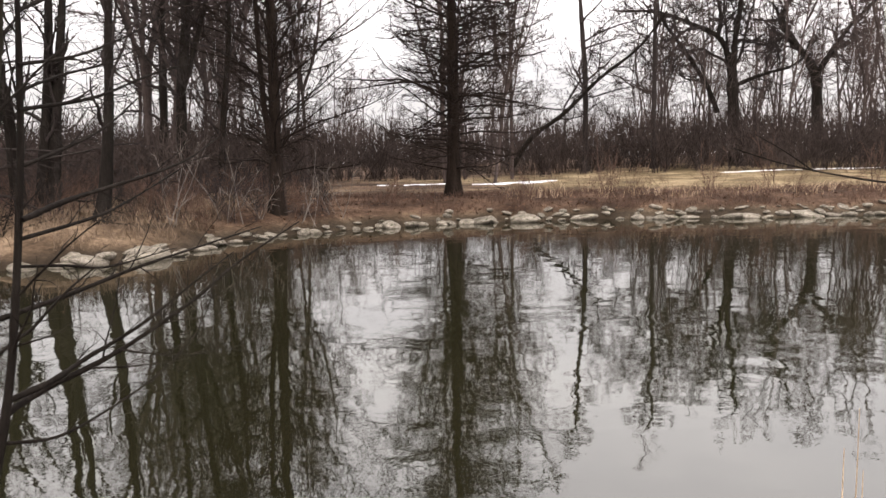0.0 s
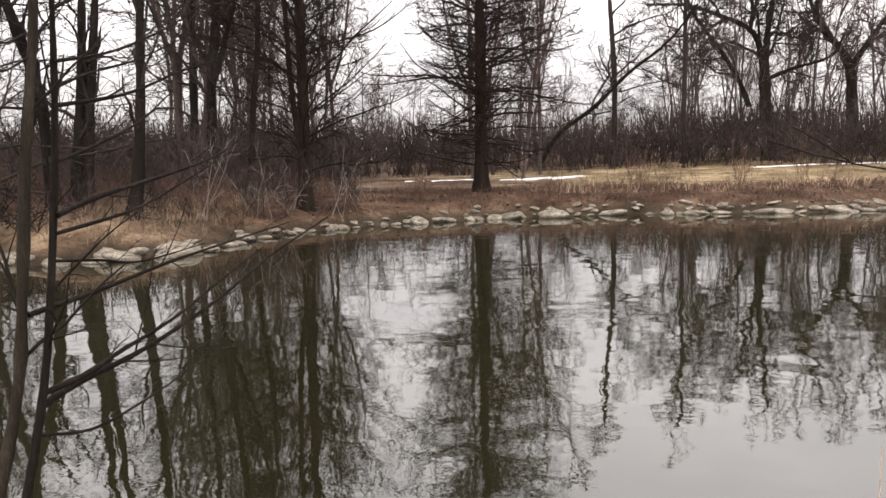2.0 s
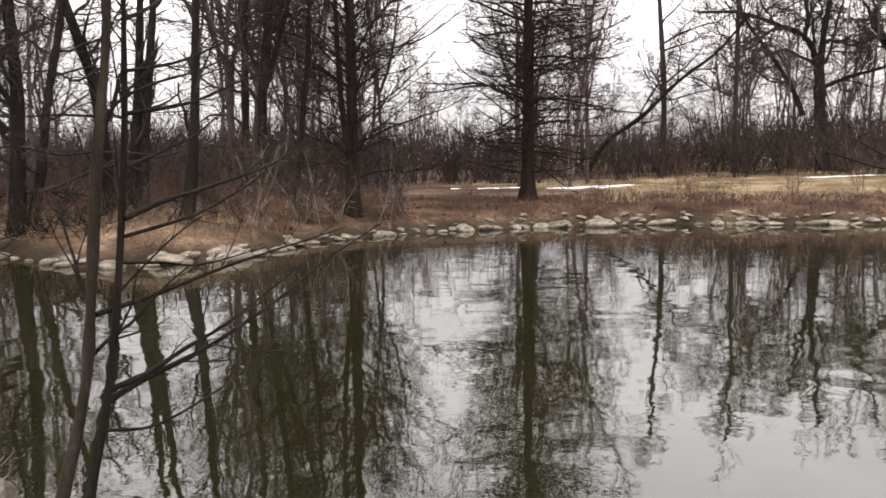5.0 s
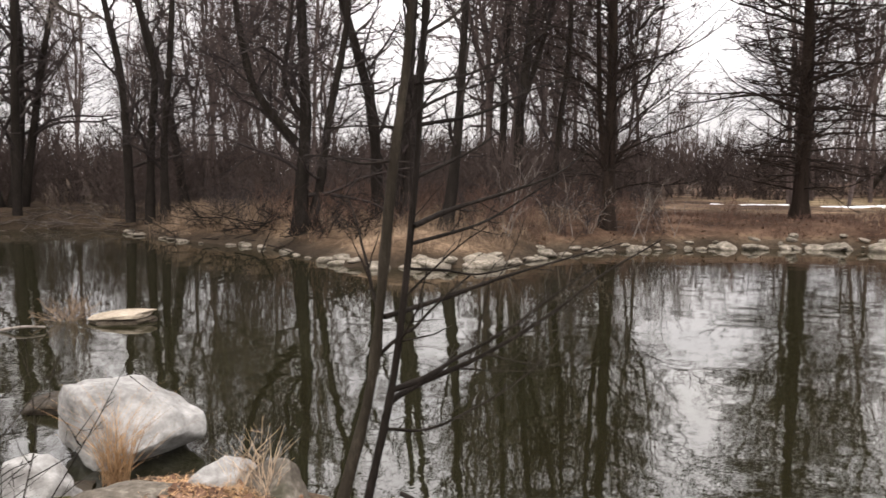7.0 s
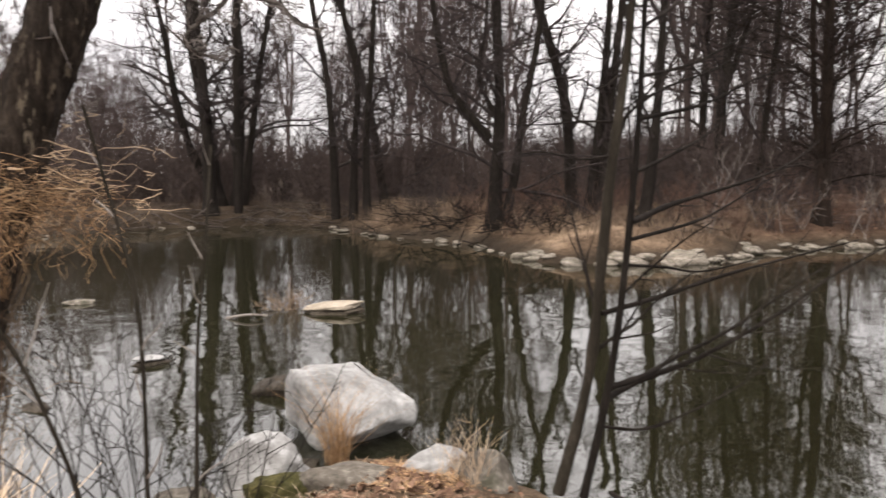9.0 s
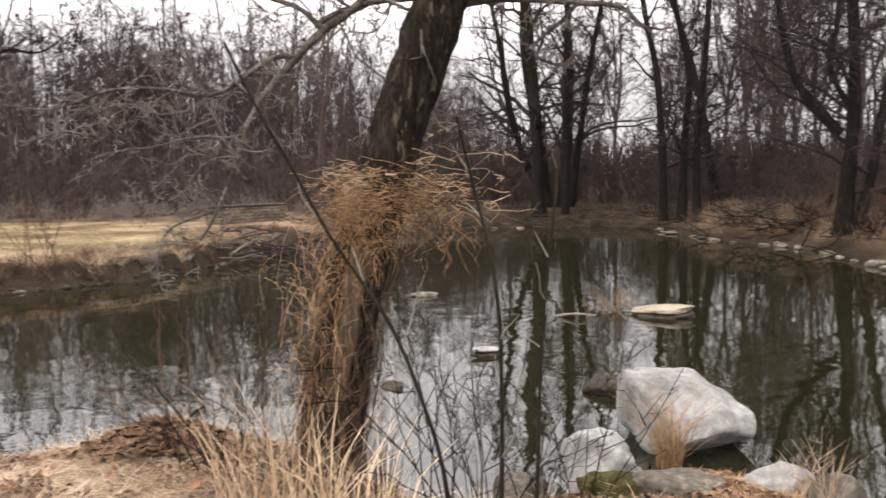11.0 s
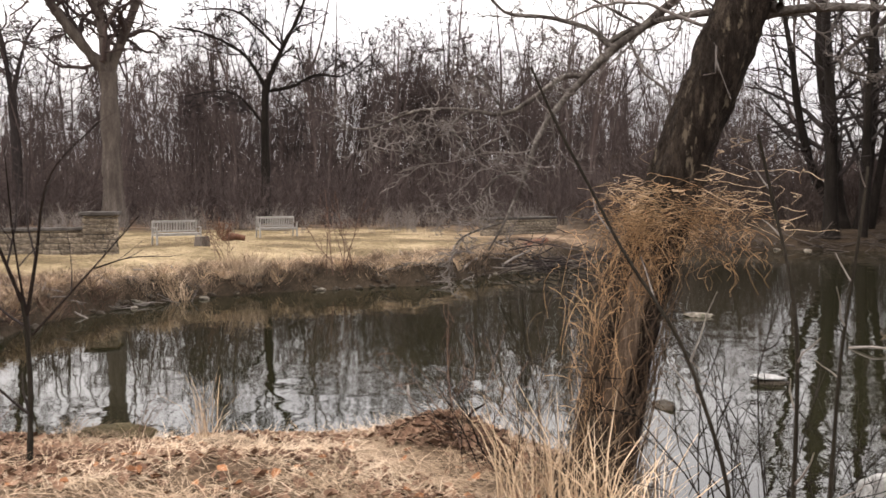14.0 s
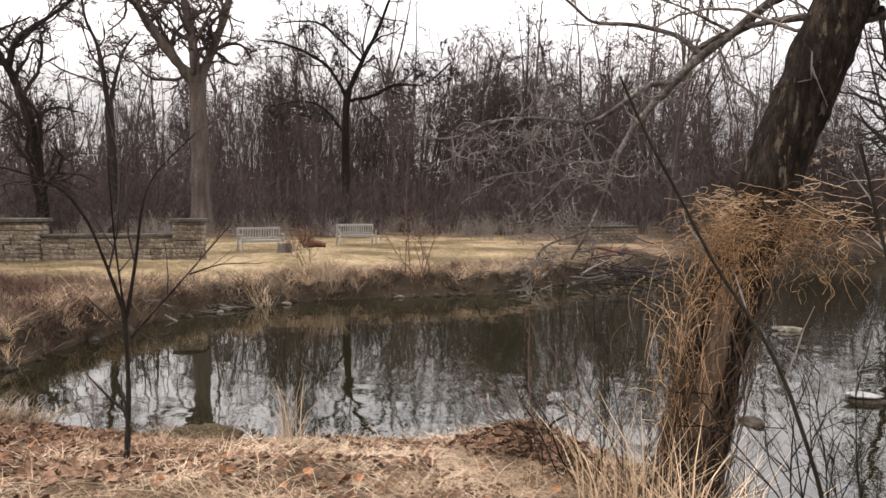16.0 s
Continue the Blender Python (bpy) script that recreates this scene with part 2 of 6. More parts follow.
def resample(points, n):
    """n points evenly along a smooth line through the given ones."""
    p = np.array(points, float)
    if len(p) > 2:
        q = np.vstack([2 * p[0] - p[1], p, 2 * p[-1] - p[-2]])
        fine = []
        for i in range(len(p) - 1):
            a, b, c, d = q[i:i + 4]
            for s in np.linspace(0, 1, 8, endpoint=False):
                fine.append(0.5 * (2 * b + (c - a) * s + (2 * a - 5 * b + 4 * c - d) * s * s + (3 * b - a - 3 * c + d) * s ** 3))
        p = np.array(fine + [p[-1]])
    run = np.r_[0, np.cumsum(np.linalg.norm(np.diff(p, axis=0), axis=1))]
    at = np.linspace(0, run[-1], n)
    return np.stack([np.interp(at, run, p[:, k]) for k in range(3)], -1)


def tubes(P, R, sides):
    """Round branches: P (m, n, 3) middle lines, R (m, n) radii. Returns verts and quads."""
    m, n = R.shape
    T = unit(np.gradient(P, axis=1))
    ref = np.where(np.abs(T[:, :1, 2:3]) > 0.8, np.array([1.0, 0.0, 0.0]), np.array([0.0, 0.0, 1.0]))
    U = unit(np.cross(np.broadcast_to(ref, T.shape), T))
    V = np.cross(T, U)
    a = np.arange(sides) * 2 * np.pi / sides
    ring = U[:, :, None] * np.cos(a)[:, None] + V[:, :, None] * np.sin(a)[:, None]
    verts = (P[:, :, None] + ring * R[:, :, None, None]).reshape(-1, 3)
    base = (np.arange(m) * n * sides)[:, None, None] + (np.arange(n - 1) * sides)[None, :, None]
    i, j = np.arange(sides), (np.arange(sides) + 1) % sides
    quads = np.stack([base + i, base + j, base + j + sides, base + i + sides], -1).reshape(-1, 4)
    return verts, quads


def ribbons(P, R):
    """The finest twigs: narrow bent strips, turned at random."""
    m, n = R.shape
    T = unit(np.gradient(P, axis=1))
    turn = np.random.RandomState(m).randn(m, 1, 3)
    S = unit(np.cross(T, turn)) * R[..., None]
    verts = np.stack([P - S, P + S], 2).reshape(-1, 3)
    base = (np.arange(m) * n * 2)[:, None] + (np.arange(n - 1) * 2)[None, :]
    return verts, np.stack([base, base + 1, base + 3, base + 2], -1).reshape(-1, 4)


def joined(pieces):
    vs, qs, k = [], [], 0
    for v, q in pieces:
        vs.append(v)
        qs.append(q + k)
        k += len(v)
    return np.vstack(vs), np.vstack(qs)


def kids(rs, P, R, L, k, lo, hi, ratio, angle, n=5, wob=0.18, lift=0.1, thick=0.6, flat=0.0, tip=0.35, least=0.004, oval=False):
    """k side branches on each parent. Returns their lines, radii and lengths."""
    m, N = R.shape
    u = lo + (hi - lo) * (np.arange(k) + rs.rand(m, k)) / k
    f = u * (N - 1)
    i = np.minimum(f.astype(int), N - 2)
    w = (f - i)[..., None]
    row = np.arange(m)[:, None]
    p = P[row, i] * (1 - w) + P[row, i + 1] * w
    t = unit(P[row, i + 1] - P[row, i])
    r = (R[row, i] * (1 - w[..., 0]) + R[row, i + 1] * w[..., 0]) * thick
    side = rs.randn(m, k, 3)
    side[..., 2] *= 1 - flat
    side = unit(side - (side * t).sum(-1, keepdims=True) * t)
    a = np.radians(angle + rs.randn(m, k, 1) * 12)
    d = unit(np.cos(a) * t + np.sin(a) * side)
    profile = 0.25 + 0.85 * np.sin(np.pi * (0.12 + 0.8 * u)) if oval else 1.15 - 0.75 * u
    length = (L[:, None] * ratio * profile * (0.6 + 0.7 * rs.rand(m, k))).reshape(-1)
    p, d, r = p.reshape(-1, 3), d.reshape(-1, 3), np.maximum(r.reshape(-1), least)
    out = [p]
    for s in range(n - 1):
        d = unit(d + wob * rs.randn(len(d), 3) + np.array([0, 0, lift]))
        p = p + d * (length / (n - 1))[:, None]
        out.append(p)
    Q = np.stack(out, 1)
    return Q, r[:, None] * np.linspace(1, tip, n), length


def crown(rs, stems, plan):
    """Branches of several orders on the given stems (line, first radius, last radius)."""
    N = 14
    P = np.stack([resample(s[0], N) for s in stems])
    R = np.stack([np.linspace(s[1], s[2], N) for s in stems])
    L = np.linalg.norm(np.diff(P, axis=1), axis=-1).sum(1)
    levels = [(P, R, L)]
    for step in plan:
        levels.append(kids(rs, *levels[-1], **step))
    return levels


DECID = (dict(k=11, lo=0.24, hi=1.0, ratio=0.42, angle=52, n=7, wob=0.22, lift=0.07, thick=0.48, tip=0.3),
         dict(k=8, lo=0.12, hi=1.0, ratio=0.5, angle=50, n=5, wob=0.26, lift=0.04, thick=0.55, least=0.014),
         dict(k=7, lo=0.1, hi=1.0, ratio=0.5, angle=46, n=3, wob=0.26, lift=0.03, thick=0.6, least=0.015),
         dict(k=4, lo=0.15, hi=1.0, ratio=0.7, angle=40, n=2, wob=0.2, lift=0.02, thick=0.8, least=0.014))


OAK = (dict(k=11, lo=0.10, hi=1.0, ratio=0.55, angle=50, n=9, wob=0.28, lift=0.04, thick=0.52, tip=0.4),
       dict(k=8, lo=0.12, hi=1.0, ratio=0.52, angle=48, n=5, wob=0.28, lift=0.03, thick=0.62, least=0.024),
       dict(k=6, lo=0.1, hi=1.0, ratio=0.55, angle=46, n=3, wob=0.28, lift=0.03, thick=0.65, least=0.019),
       dict(k=2, lo=0.2, hi=1.0, ratio=0.7, angle=40, n=2, wob=0.2, lift=0.02, thick=0.8, least=0.014))


def flare(P, R, foot, grow=1.6, reach=0.7):
    """Thickens a trunk towards its foot."""
    h = P[..., 2] - foot
    return R * (1 + (grow - 1) * np.exp(-np.maximum(h, 0) / reach))


def bare_tree(name, seed, stems, bark, twigs, label, category="tree", group="", plan=DECID, foot_grow=1.5, sides=10, bare=0, fine=True, limb_bark=None, gnarl=0.0):
    """A leafless tree: each stem a part, then limbs, branches and twigs."""
    rs = np.random.RandomState(seed)
    base = np.array(stems[0][0][0], float)
    base[2] = ground_z(base[0], base[1]) - 0.1
    top = thing(name, *base, label, category, group)
    stems = [([tuple(np.subtract(p, base)) for p in s[0]], *s[1:]) for s in stems]
    for s in stems:
        if s[0][0][2] < 0.45:
            s[0][0] = (s[0][0][0], s[0][0][1], 0.0)
    levels = crown(rs, stems[bare:], plan)
    for i in range(len(stems)):
        q = resample(stems[i][0], 22)
        r = np.linspace(stems[i][1], stems[i][2], 22)
        if stems[i][0][0][2] < 0.3:
            r = flare(q, r, 0, foot_grow)
        wob = 1 + 0.07 * rs.randn(22)
        low = i == 0 or stems[i][0][0][2] < 0.3
        v, f = tubes(q[None], (r * wob)[None], sides)
        if gnarl and i == 0:
            q = resample(stems[i][0], 120)
            r = flare(q, np.linspace(stems[i][1], stems[i][2], 120), 0, foot_grow)
            v, f = tubes(q[None], r[None], 48)
            axis = np.repeat(q, 48, axis=0)
            bumps = np.array([noise.fractal(Vector((c[0] * 9, c[1] * 9, c[2] * 3.2)), 0.8, 2.1, 4) + 0.6 * abs(noise.noise(Vector((c[0] * 22, c[1] * 22, c[2] * 5)))) for c in v])
            v = axis + (v - axis) * (1 + gnarl * bumps)[:, None]
        part("trunk" if low else "limb", mesh_of("trunk", v, f), bark if low else (limb_bark or bark), top)
    tagged(part("crown", mesh_of("crown", *joined([tubes(q[0], q[1], 5 if i == 0 else 3) if i < 2 or not fine else ribbons(q[0], q[1] * 1.25) for i, q in enumerate(levels[1:])])), twigs, top, "bare tangled twigs"), kind="stuff")
    return top


# ---- ground and water ----
POND = [(70, 42), (45, 38), (30, 37.5), (20.2, 37), (15.6, 36.2), (11.8, 36.3), (6.6, 36.8), (1.6, 35.5), (-3.2, 33.4), (-6.1, 30.5), (-7.7, 28.2), (-8.1, 24.5), (-9.2, 22.3),
        (-10.9, 21.6), (-12.3, 21.1), (-13.7, 22.5), (-17.5, 25.2), (-21, 25.8), (-25, 27), (-29.1, 29.3), (-33.2, 29.5), (-35.3, 26), (-36.6, 22.5), (-36, 18), (-32.5, 13.3), (-31, 10.8),
        (-28.6, 8.6), (-26.5, 6.2), (-24.3, 4.1), (-24, 2), (-23.6, -0.3), (-22.7, -2.3), (-21.3, -3.9), (-19.5, -5), (-17.3, -5.7), (-15.5, -6), (-13.4, -6.2), (-11.8, -5.6), (-10.6, -4.4),
        (-9.85, -2.8), (-9.55, -1.5), (-9.35, 0), (-9.4, 1), (-9.1, 1.9), (-8.3, 2.5), (-7.1, 2.8), (-6.1, 3.0), (-5.7, 3.6), (-5.6, 4.4), (-5.5, 5.3), (-4.7, 5.9), (-3.6, 5.8), (-2.7, 5.3), (-1, 5.0), (1, 4.9), (3, 4.8),
        (8, 5), (15, 6), (30, 8), (70, 14)]
SHORE = np.array(POND, float)


def shore_distance(x, y):
    """How far a place lies from the water's edge: land positive, water negative."""
    x, y = np.asarray(x, float), np.asarray(y, float)
    best, inside = np.full(x.shape, 1e9), np.zeros(x.shape, bool)
    for a, b in zip(SHORE, np.roll(SHORE, -1, axis=0)):
        e = b - a
        s = np.clip(((x - a[0]) * e[0] + (y - a[1]) * e[1]) / (e @ e), 0, 1)
        best = np.minimum(best, np.hypot(x - a[0] - s * e[0], y - a[1] - s * e[1]))
        cross = (a[1] > y) != (b[1] > y)
        with np.errstate(divide="ignore", invalid="ignore"):
            inside ^= cross & (x < (b[0] - a[0]) * (y - a[1]) / (b[1] - a[1]) + a[0])
    return np.where(inside, -best, best)


def step(a, b, v):
    s = np.clip((np.asarray(v, float) - a) / (b - a), 0, 1)
    return s * s * (3 - 2 * s)


def waves(x, y, size, seed=0):
    """Smooth uneven heights between -1 and 1."""
    o = seed * 1.7
    return (np.sin(x / size + o) * np.cos(y / size * 1.13 - o) + 0.6 * np.sin(x / size * 2.3 - y / size * 1.9 + o) + 0.35 * np.sin(x / size * 4.1 + y / size * 4.7 - o)) / 1.95


def ground_height(x, y):
    x, y = np.asarray(x, float), np.asarray(y, float)
    d = shore_distance(x, y) + 0.16 * waves(x, y, 0.55, 3)
    far = 0.92 * (1 - np.exp(-np.maximum(d, 0) / 1.25)) + 0.010 * np.clip(d, 0, 60)
    far = far + 0.036 * np.clip(d - 9, 0, 40) * step(-2, 28, x) * step(36, 44, y)
    west = step(-12, -14, x) * step(16, 11, y)
    cut = 0.40 * step(0.0, 0.40, d) + 0.52 * (1 - np.exp(-np.maximum(d, 0) / 1.7)) + 0.10 * waves(x, y, 0.33, 12) * step(0.1, 0.5, d) * step(3.0, 1.2, d)
    far = far * (1 - west) + cut * west
    near = 1.15 * step(-0.3, 6.0, d) + 0.10 * step(0, 0.6, d)
    side = step(11, 9, y) * step(-12.5, -11, x)
    land = far * (1 - side) + near * side + 0.05 * waves(x, y, 1.9, 1) * step(0, 2, d) + 0.03 * waves(x, y, 0.42, 2) * step(0, 1, d)
    land = land + 0.24 * np.exp(-((x + 8.15) ** 2 + (y - 1.25) ** 2) / 0.3) * step(0, 0.3, d)
    return np.where(d > 0, land, np.maximum(d * 0.5, -1.2))


def ground_z(x, y):
    return float(ground_height(np.array([x]), np.array([y]))[0])


def spread(lo, hi, fine, out):
    """Grid lines, close between lo and hi and ever wider beyond, as far as out."""
    mid = list(np.arange(lo, hi, fine))
    a, g, left = lo, fine, []
    while a > -out:
        g *= 1.25
        a -= g
        left.append(a)
    a, g, right = mid[-1], fine, []
    while a < out:
        g *= 1.25
        a += g
        right.append(a)
    return np.array(left[::-1] + mid + right)


gx, gy = spread(-40, 22, 0.25, 1500), spread(-10, 45, 0.25, 1500)
X, Y = np.meshgrid(gx, gy, indexing="ij")
D = shore_distance(X, Y)
Z = ground_height(X, Y)
ny = len(gy)
idx = np.arange(len(gx) * ny).reshape(len(gx), ny)
gm = mesh_of("ground", np.stack([X, Y, Z], -1).reshape(-1, 3), np.stack([idx[:-1, :-1], idx[1:, :-1], idx[1:, 1:], idx[:-1, 1:]], -1).reshape(-1, 4))
jit = 0.7 * waves(X, Y, 0.9, 5) + 0.5 * waves(X, Y, 3.1, 6)
lawn_east = step(42.5, 46, Y + jit) * step(4, 14, X + (Y - 45) * 0.75 + jit)
lawn_west = step(1.2, 2.8, D + jit * 0.7) * step(-20, -22.5, X + 0.4 * jit) * step(11, 5, Y) * step(-47, -43, X)
needles = step(0.3, 1.2, D + 0.4 * jit) * step(48, 43, Y + jit) * step(27, 30.5, Y + jit) * step(-13, -9, X + jit)
woods = step(47, 53, np.hypot(X, Y) + jit) * (1 - lawn_east * step(76, 66, Y - X * 0.1))
lawn_east = 0.72 * lawn_east * (1 - woods)
muddy = np.maximum(step(1.0, 0.3, D + 0.3 * jit) * (1 - 0.45 * step(-12, -9, X) * step(9, 7, Y)), 0.75 * step(-25, -30, X + jit) * step(13, 17, Y))
zone = np.stack([np.clip(lawn_east + lawn_west, 0, 1), np.clip(needles + 0.75 * woods, 0, 1), np.clip(muddy, 0, 1), np.ones_like(X)], -1)
gm.color_attributes.new("zone", "FLOAT_COLOR", "POINT").data.foreach_set("color", zone.reshape(-1).astype(np.float32))
gm.materials.append(ground_mat)
tagged(new("ground", gm), "brown leaf-strewn earth with dry lawn round the pond", "ground", kind="structure")

wbm = bmesh.new()
wbm.faces.new([wbm.verts.new(p) for p in ((-60, -30, 0), (110, -30, 0), (110, 70, 0), (-60, 70, 0))])
wme = bpy.data.meshes.new("water")
wbm.to_mesh(wme)
wbm.free()
wme.materials.append(water_mat)
tagged(new("water", wme), "still dark pond water mirroring bare trees and cloudy sky", "water", kind="structure")

# ---- large trees of the far bank ----
def cypress(seed, x, y, height, r, reach_, label, K=230, rise=0.15, arch=0.0, leader=False, thick=0.009):
    """A bald cypress in winter: straight flared trunk, long thin branches that sag and turn up at the tips."""
    rs = np.random.RandomState(seed)
    z = ground_z(x, y) - 0.1
    top = thing("cypress_tree", x, y, z, label, "tree", "cypresses on the bank")
    q = resample([(0, 0, 0), (0.02, 0.03, height * 0.3), (-0.08, 0.0, height * 0.6), (0.05, 0.0, height)], 30)
    rad = flare(q, r * 0.9 * (1 - 0.93 * np.linspace(0, 1, 30) ** 0.9), 0, 1.4, 0.5)
    v, f = tubes(q[None], rad[None], 20)
    a = np.arctan2(v[:, 1], v[:, 0])
    low = np.exp(-np.maximum(v[:, 2], 0) / 0.8)
    v[:, :2] *= (1 + (0.16 * np.sin(5 * a + seed) + 0.08 * np.sin(9 * a)) * low + 0.03 * np.sin(11 * a + v[:, 2]))[:, None]
    part("trunk", mesh_of("trunk", v, f), bark_red, top)
    if leader:
        q2 = resample([(-0.1, 0.0, height * 0.10), (-0.42, 0.05, height * 0.2), (-0.62, 0.1, height * 0.4), (-0.8, 0.1, height * 0.8)], 20)
        part("limb", mesh_of("limb", *tubes(q2[None], np.linspace(r * 0.42, 0.03, 20)[None], 10)), bark_red, top, "second upright leader")
    u = np.sort(rs.rand(K) ** 0.86)
    h = 1.1 + u * (height * 0.97 - 1.1)
    az = np.arange(K) * 2.399 + rs.rand(K)
    length = reach_ * (1 - u) ** 0.45 * rs.uniform(0.45, 1.12, K) * np.minimum(1, 0.62 + u * 2.2) + 0.4
    d = unit(np.stack([np.cos(az), np.sin(az), rise + 0.35 * u + 0.16 * rs.randn(K) - 0.25 * np.exp(-h / 2.0)], -1))
    p = np.stack([q[0, 0] + 0 * h, 0 * h, h], -1)
    out = [p]
    for s in range(9):
        bend = (-0.05 - arch) if s < 5 else 0.07 - 0.5 * arch
        d = unit(d + 0.085 * rs.randn(K, 3) + np.array([0, 0, bend]))
        p = p + d * (length / 9)[:, None]
        out.append(p)
    P = np.stack(out, 1)
    R = (0.014 + thick * length)[:, None] * np.linspace(1.0, 0.30, 10)
    a1 = kids(rs, P, R, length, 12, 0.12, 1.0, 0.34, 44, n=4, wob=0.16, lift=0.02, thick=0.42, flat=0.45, least=0.012)
    a2 = kids(rs, *a1, 6, 0.1, 1.0, 0.55, 44, n=2, wob=0.15, lift=0.03, thick=0.8, flat=0.2, least=0.0105)
    crown_ = part("crown", mesh_of("crown", *joined([tubes(P, R, 4), ribbons(a1[0], a1[1] * 1.3), ribbons(a2[0], a2[1])])), bark_red, top, "long bare branches and fine twigs")
    tagged(crown_, kind="stuff")
    return top


cypress(4, 0.55, 41.5, 26, 0.42, 6.0, "tall bald cypress with flared red-brown trunk and level bare branches", 350, 0.22)
cypress(9, -6.75, 32.6, 24, 0.32, 5.8, "bald cypress with double trunk and ragged rising bare branches", 225, 0.85, 0.015, True, 0.006)
SLIM = (dict(k=13, lo=0.16, hi=1.0, ratio=0.32, angle=52, n=7, wob=0.22, lift=0.05, thick=0.42, tip=0.3),
        dict(k=8, lo=0.12, hi=1.0, ratio=0.5, angle=48, n=4, wob=0.25, lift=0.04, thick=0.5, least=0.012),
        dict(k=6, lo=0.1, hi=1.0, ratio=0.5, angle=44, n=3, wob=0.25, lift=0.03, thick=0.6, least=0.011))
SPARSE = (dict(k=11, lo=0.25, hi=1.0, ratio=0.27, angle=46, n=6, wob=0.2, lift=0.08, thick=0.42, tip=0.3),
          dict(k=6, lo=0.12, hi=1.0, ratio=0.5, angle=46, n=4, wob=0.25, lift=0.05, thick=0.5, least=0.011),
          dict(k=5, lo=0.1, hi=1.0, ratio=0.5, angle=44, n=3, wob=0.25, lift=0.03, thick=0.6, least=0.013))
SWEEP = (dict(k=17, lo=0.10, hi=1.0, ratio=0.46, angle=64, n=8, wob=0.17, lift=-0.02, thick=0.34, tip=0.3, flat=0.4),
         dict(k=9, lo=0.12, hi=1.0, ratio=0.46, angle=46, n=5, wob=0.22, lift=0.02, thick=0.5, least=0.012),
         dict(k=6, lo=0.1, hi=1.0, ratio=0.5, angle=44, n=3, wob=0.25, lift=0.03, thick=0.6, least=0.010))
WOODLAND = "tall bare woodland tree with dark bark by the water"
bare_tree("tree", 11, [([(-51.46, -9.63, 1.05), (-51.45, -9.68, 3.85), (-51.44, -9.75, 10.08)], 0.622, 0.475), ([(-51.44, -9.75, 9.91), (-51.32, -10.39, 10.74), (-51.06, -11.64, 12.36), (-50.67, -13.3, 14.91), (-50.4, -14.32, 16.79)], 0.366, 0.165), ([(-51.43, -9.82, 10.08), (-51.39, -10.03, 12.81), (-51.3, -10.48, 15.15), (-51.25, -10.76, 17.83)], 0.329, 0.165), ([(-51.45, -9.69, 10.08), (-51.59, -8.9, 12.19), (-51.72, -8.03, 14.64), (-51.82, -7.32, 17.78)], 0.329, 0.146)], bark_oak, twig_haze, "large forked bare tree with pale weathered trunk behind the wall", plan=OAK, bare=1)
bare_tree("tree", 12, [([(-56.28, -0.8, 1.06), (-56.28, -0.78, 3.99), (-56.28, -0.75, 9.02), (-56.28, -0.51, 10.57)], 0.312, 0.241), ([(-56.28, -0.51, 10.57), (-56.27, 0.35, 12.51), (-56.24, 1.52, 14.83), (-56.19, 2.69, 17.9)], 0.184, 0.071), ([(-56.28, -0.63, 9.99), (-56.27, -1.39, 11.32), (-56.25, -2.34, 12.45), (-56.12, -4.6, 13.51), (-55.91, -6.82, 13.8)], 0.142, 0.042), ([(-56.28, -0.75, 9.8), (-56.25, 1.11, 10.21), (-56.19, 2.67, 11.0), (-56.05, 4.61, 11.01), (-55.83, 6.55, 12.56)], 0.127, 0.042), ([(-56.27, 0.35, 12.51), (-56.27, -1.18, 14.0), (-56.23, -2.7, 15.1), (-56.1, -4.96, 15.01)], 0.114, 0.042), ([(-56.28, -0.76, 7.48), (-56.24, -2.36, 9.38), (-56.17, -3.88, 9.73), (-55.99, -6.14, 9.3)], 0.099, 0.028)], bark_dark, bark_wood, "spreading bare tree with crooked dark limbs behind the benches", plan=OAK, bare=1)
bare_tree("tree", 13, [([(-45.41, -16.79, 1.27), (-45.38, -16.89, 3.69), (-45.29, -17.13, 6.38), (-44.99, -17.93, 9.28), (-44.76, -18.5, 10.4), (-44.48, -19.17, 12.06)], 0.324, 0.189), ([(-44.9, -18.16, 9.85), (-45.05, -17.76, 11.34), (-45.52, -16.49, 12.5), (-46.05, -14.91, 14.01)], 0.189, 0.067)], bark_dark, bark_wood, "leaning bare tree with dark trunk behind the wall", plan=OAK)
bare_tree("tree", 14, [([(-58.01, -16.81, 0.85), (-58.02, -16.78, 5.91), (-57.98, -16.92, 9.38)], 0.359, 0.274), ([(-57.98, -16.92, 9.38), (-57.83, -17.42, 13.17), (-57.59, -18.21, 15.37), (-57.51, -18.49, 17.96)], 0.19, 0.063), ([(-57.99, -16.88, 9.38), (-58.22, -16.05, 12.89), (-58.45, -15.14, 14.49)], 0.169, 0.063)], bark_wood, twig_haze, "slender forked bare tree at the edge of the woods", plan=OAK, bare=1)
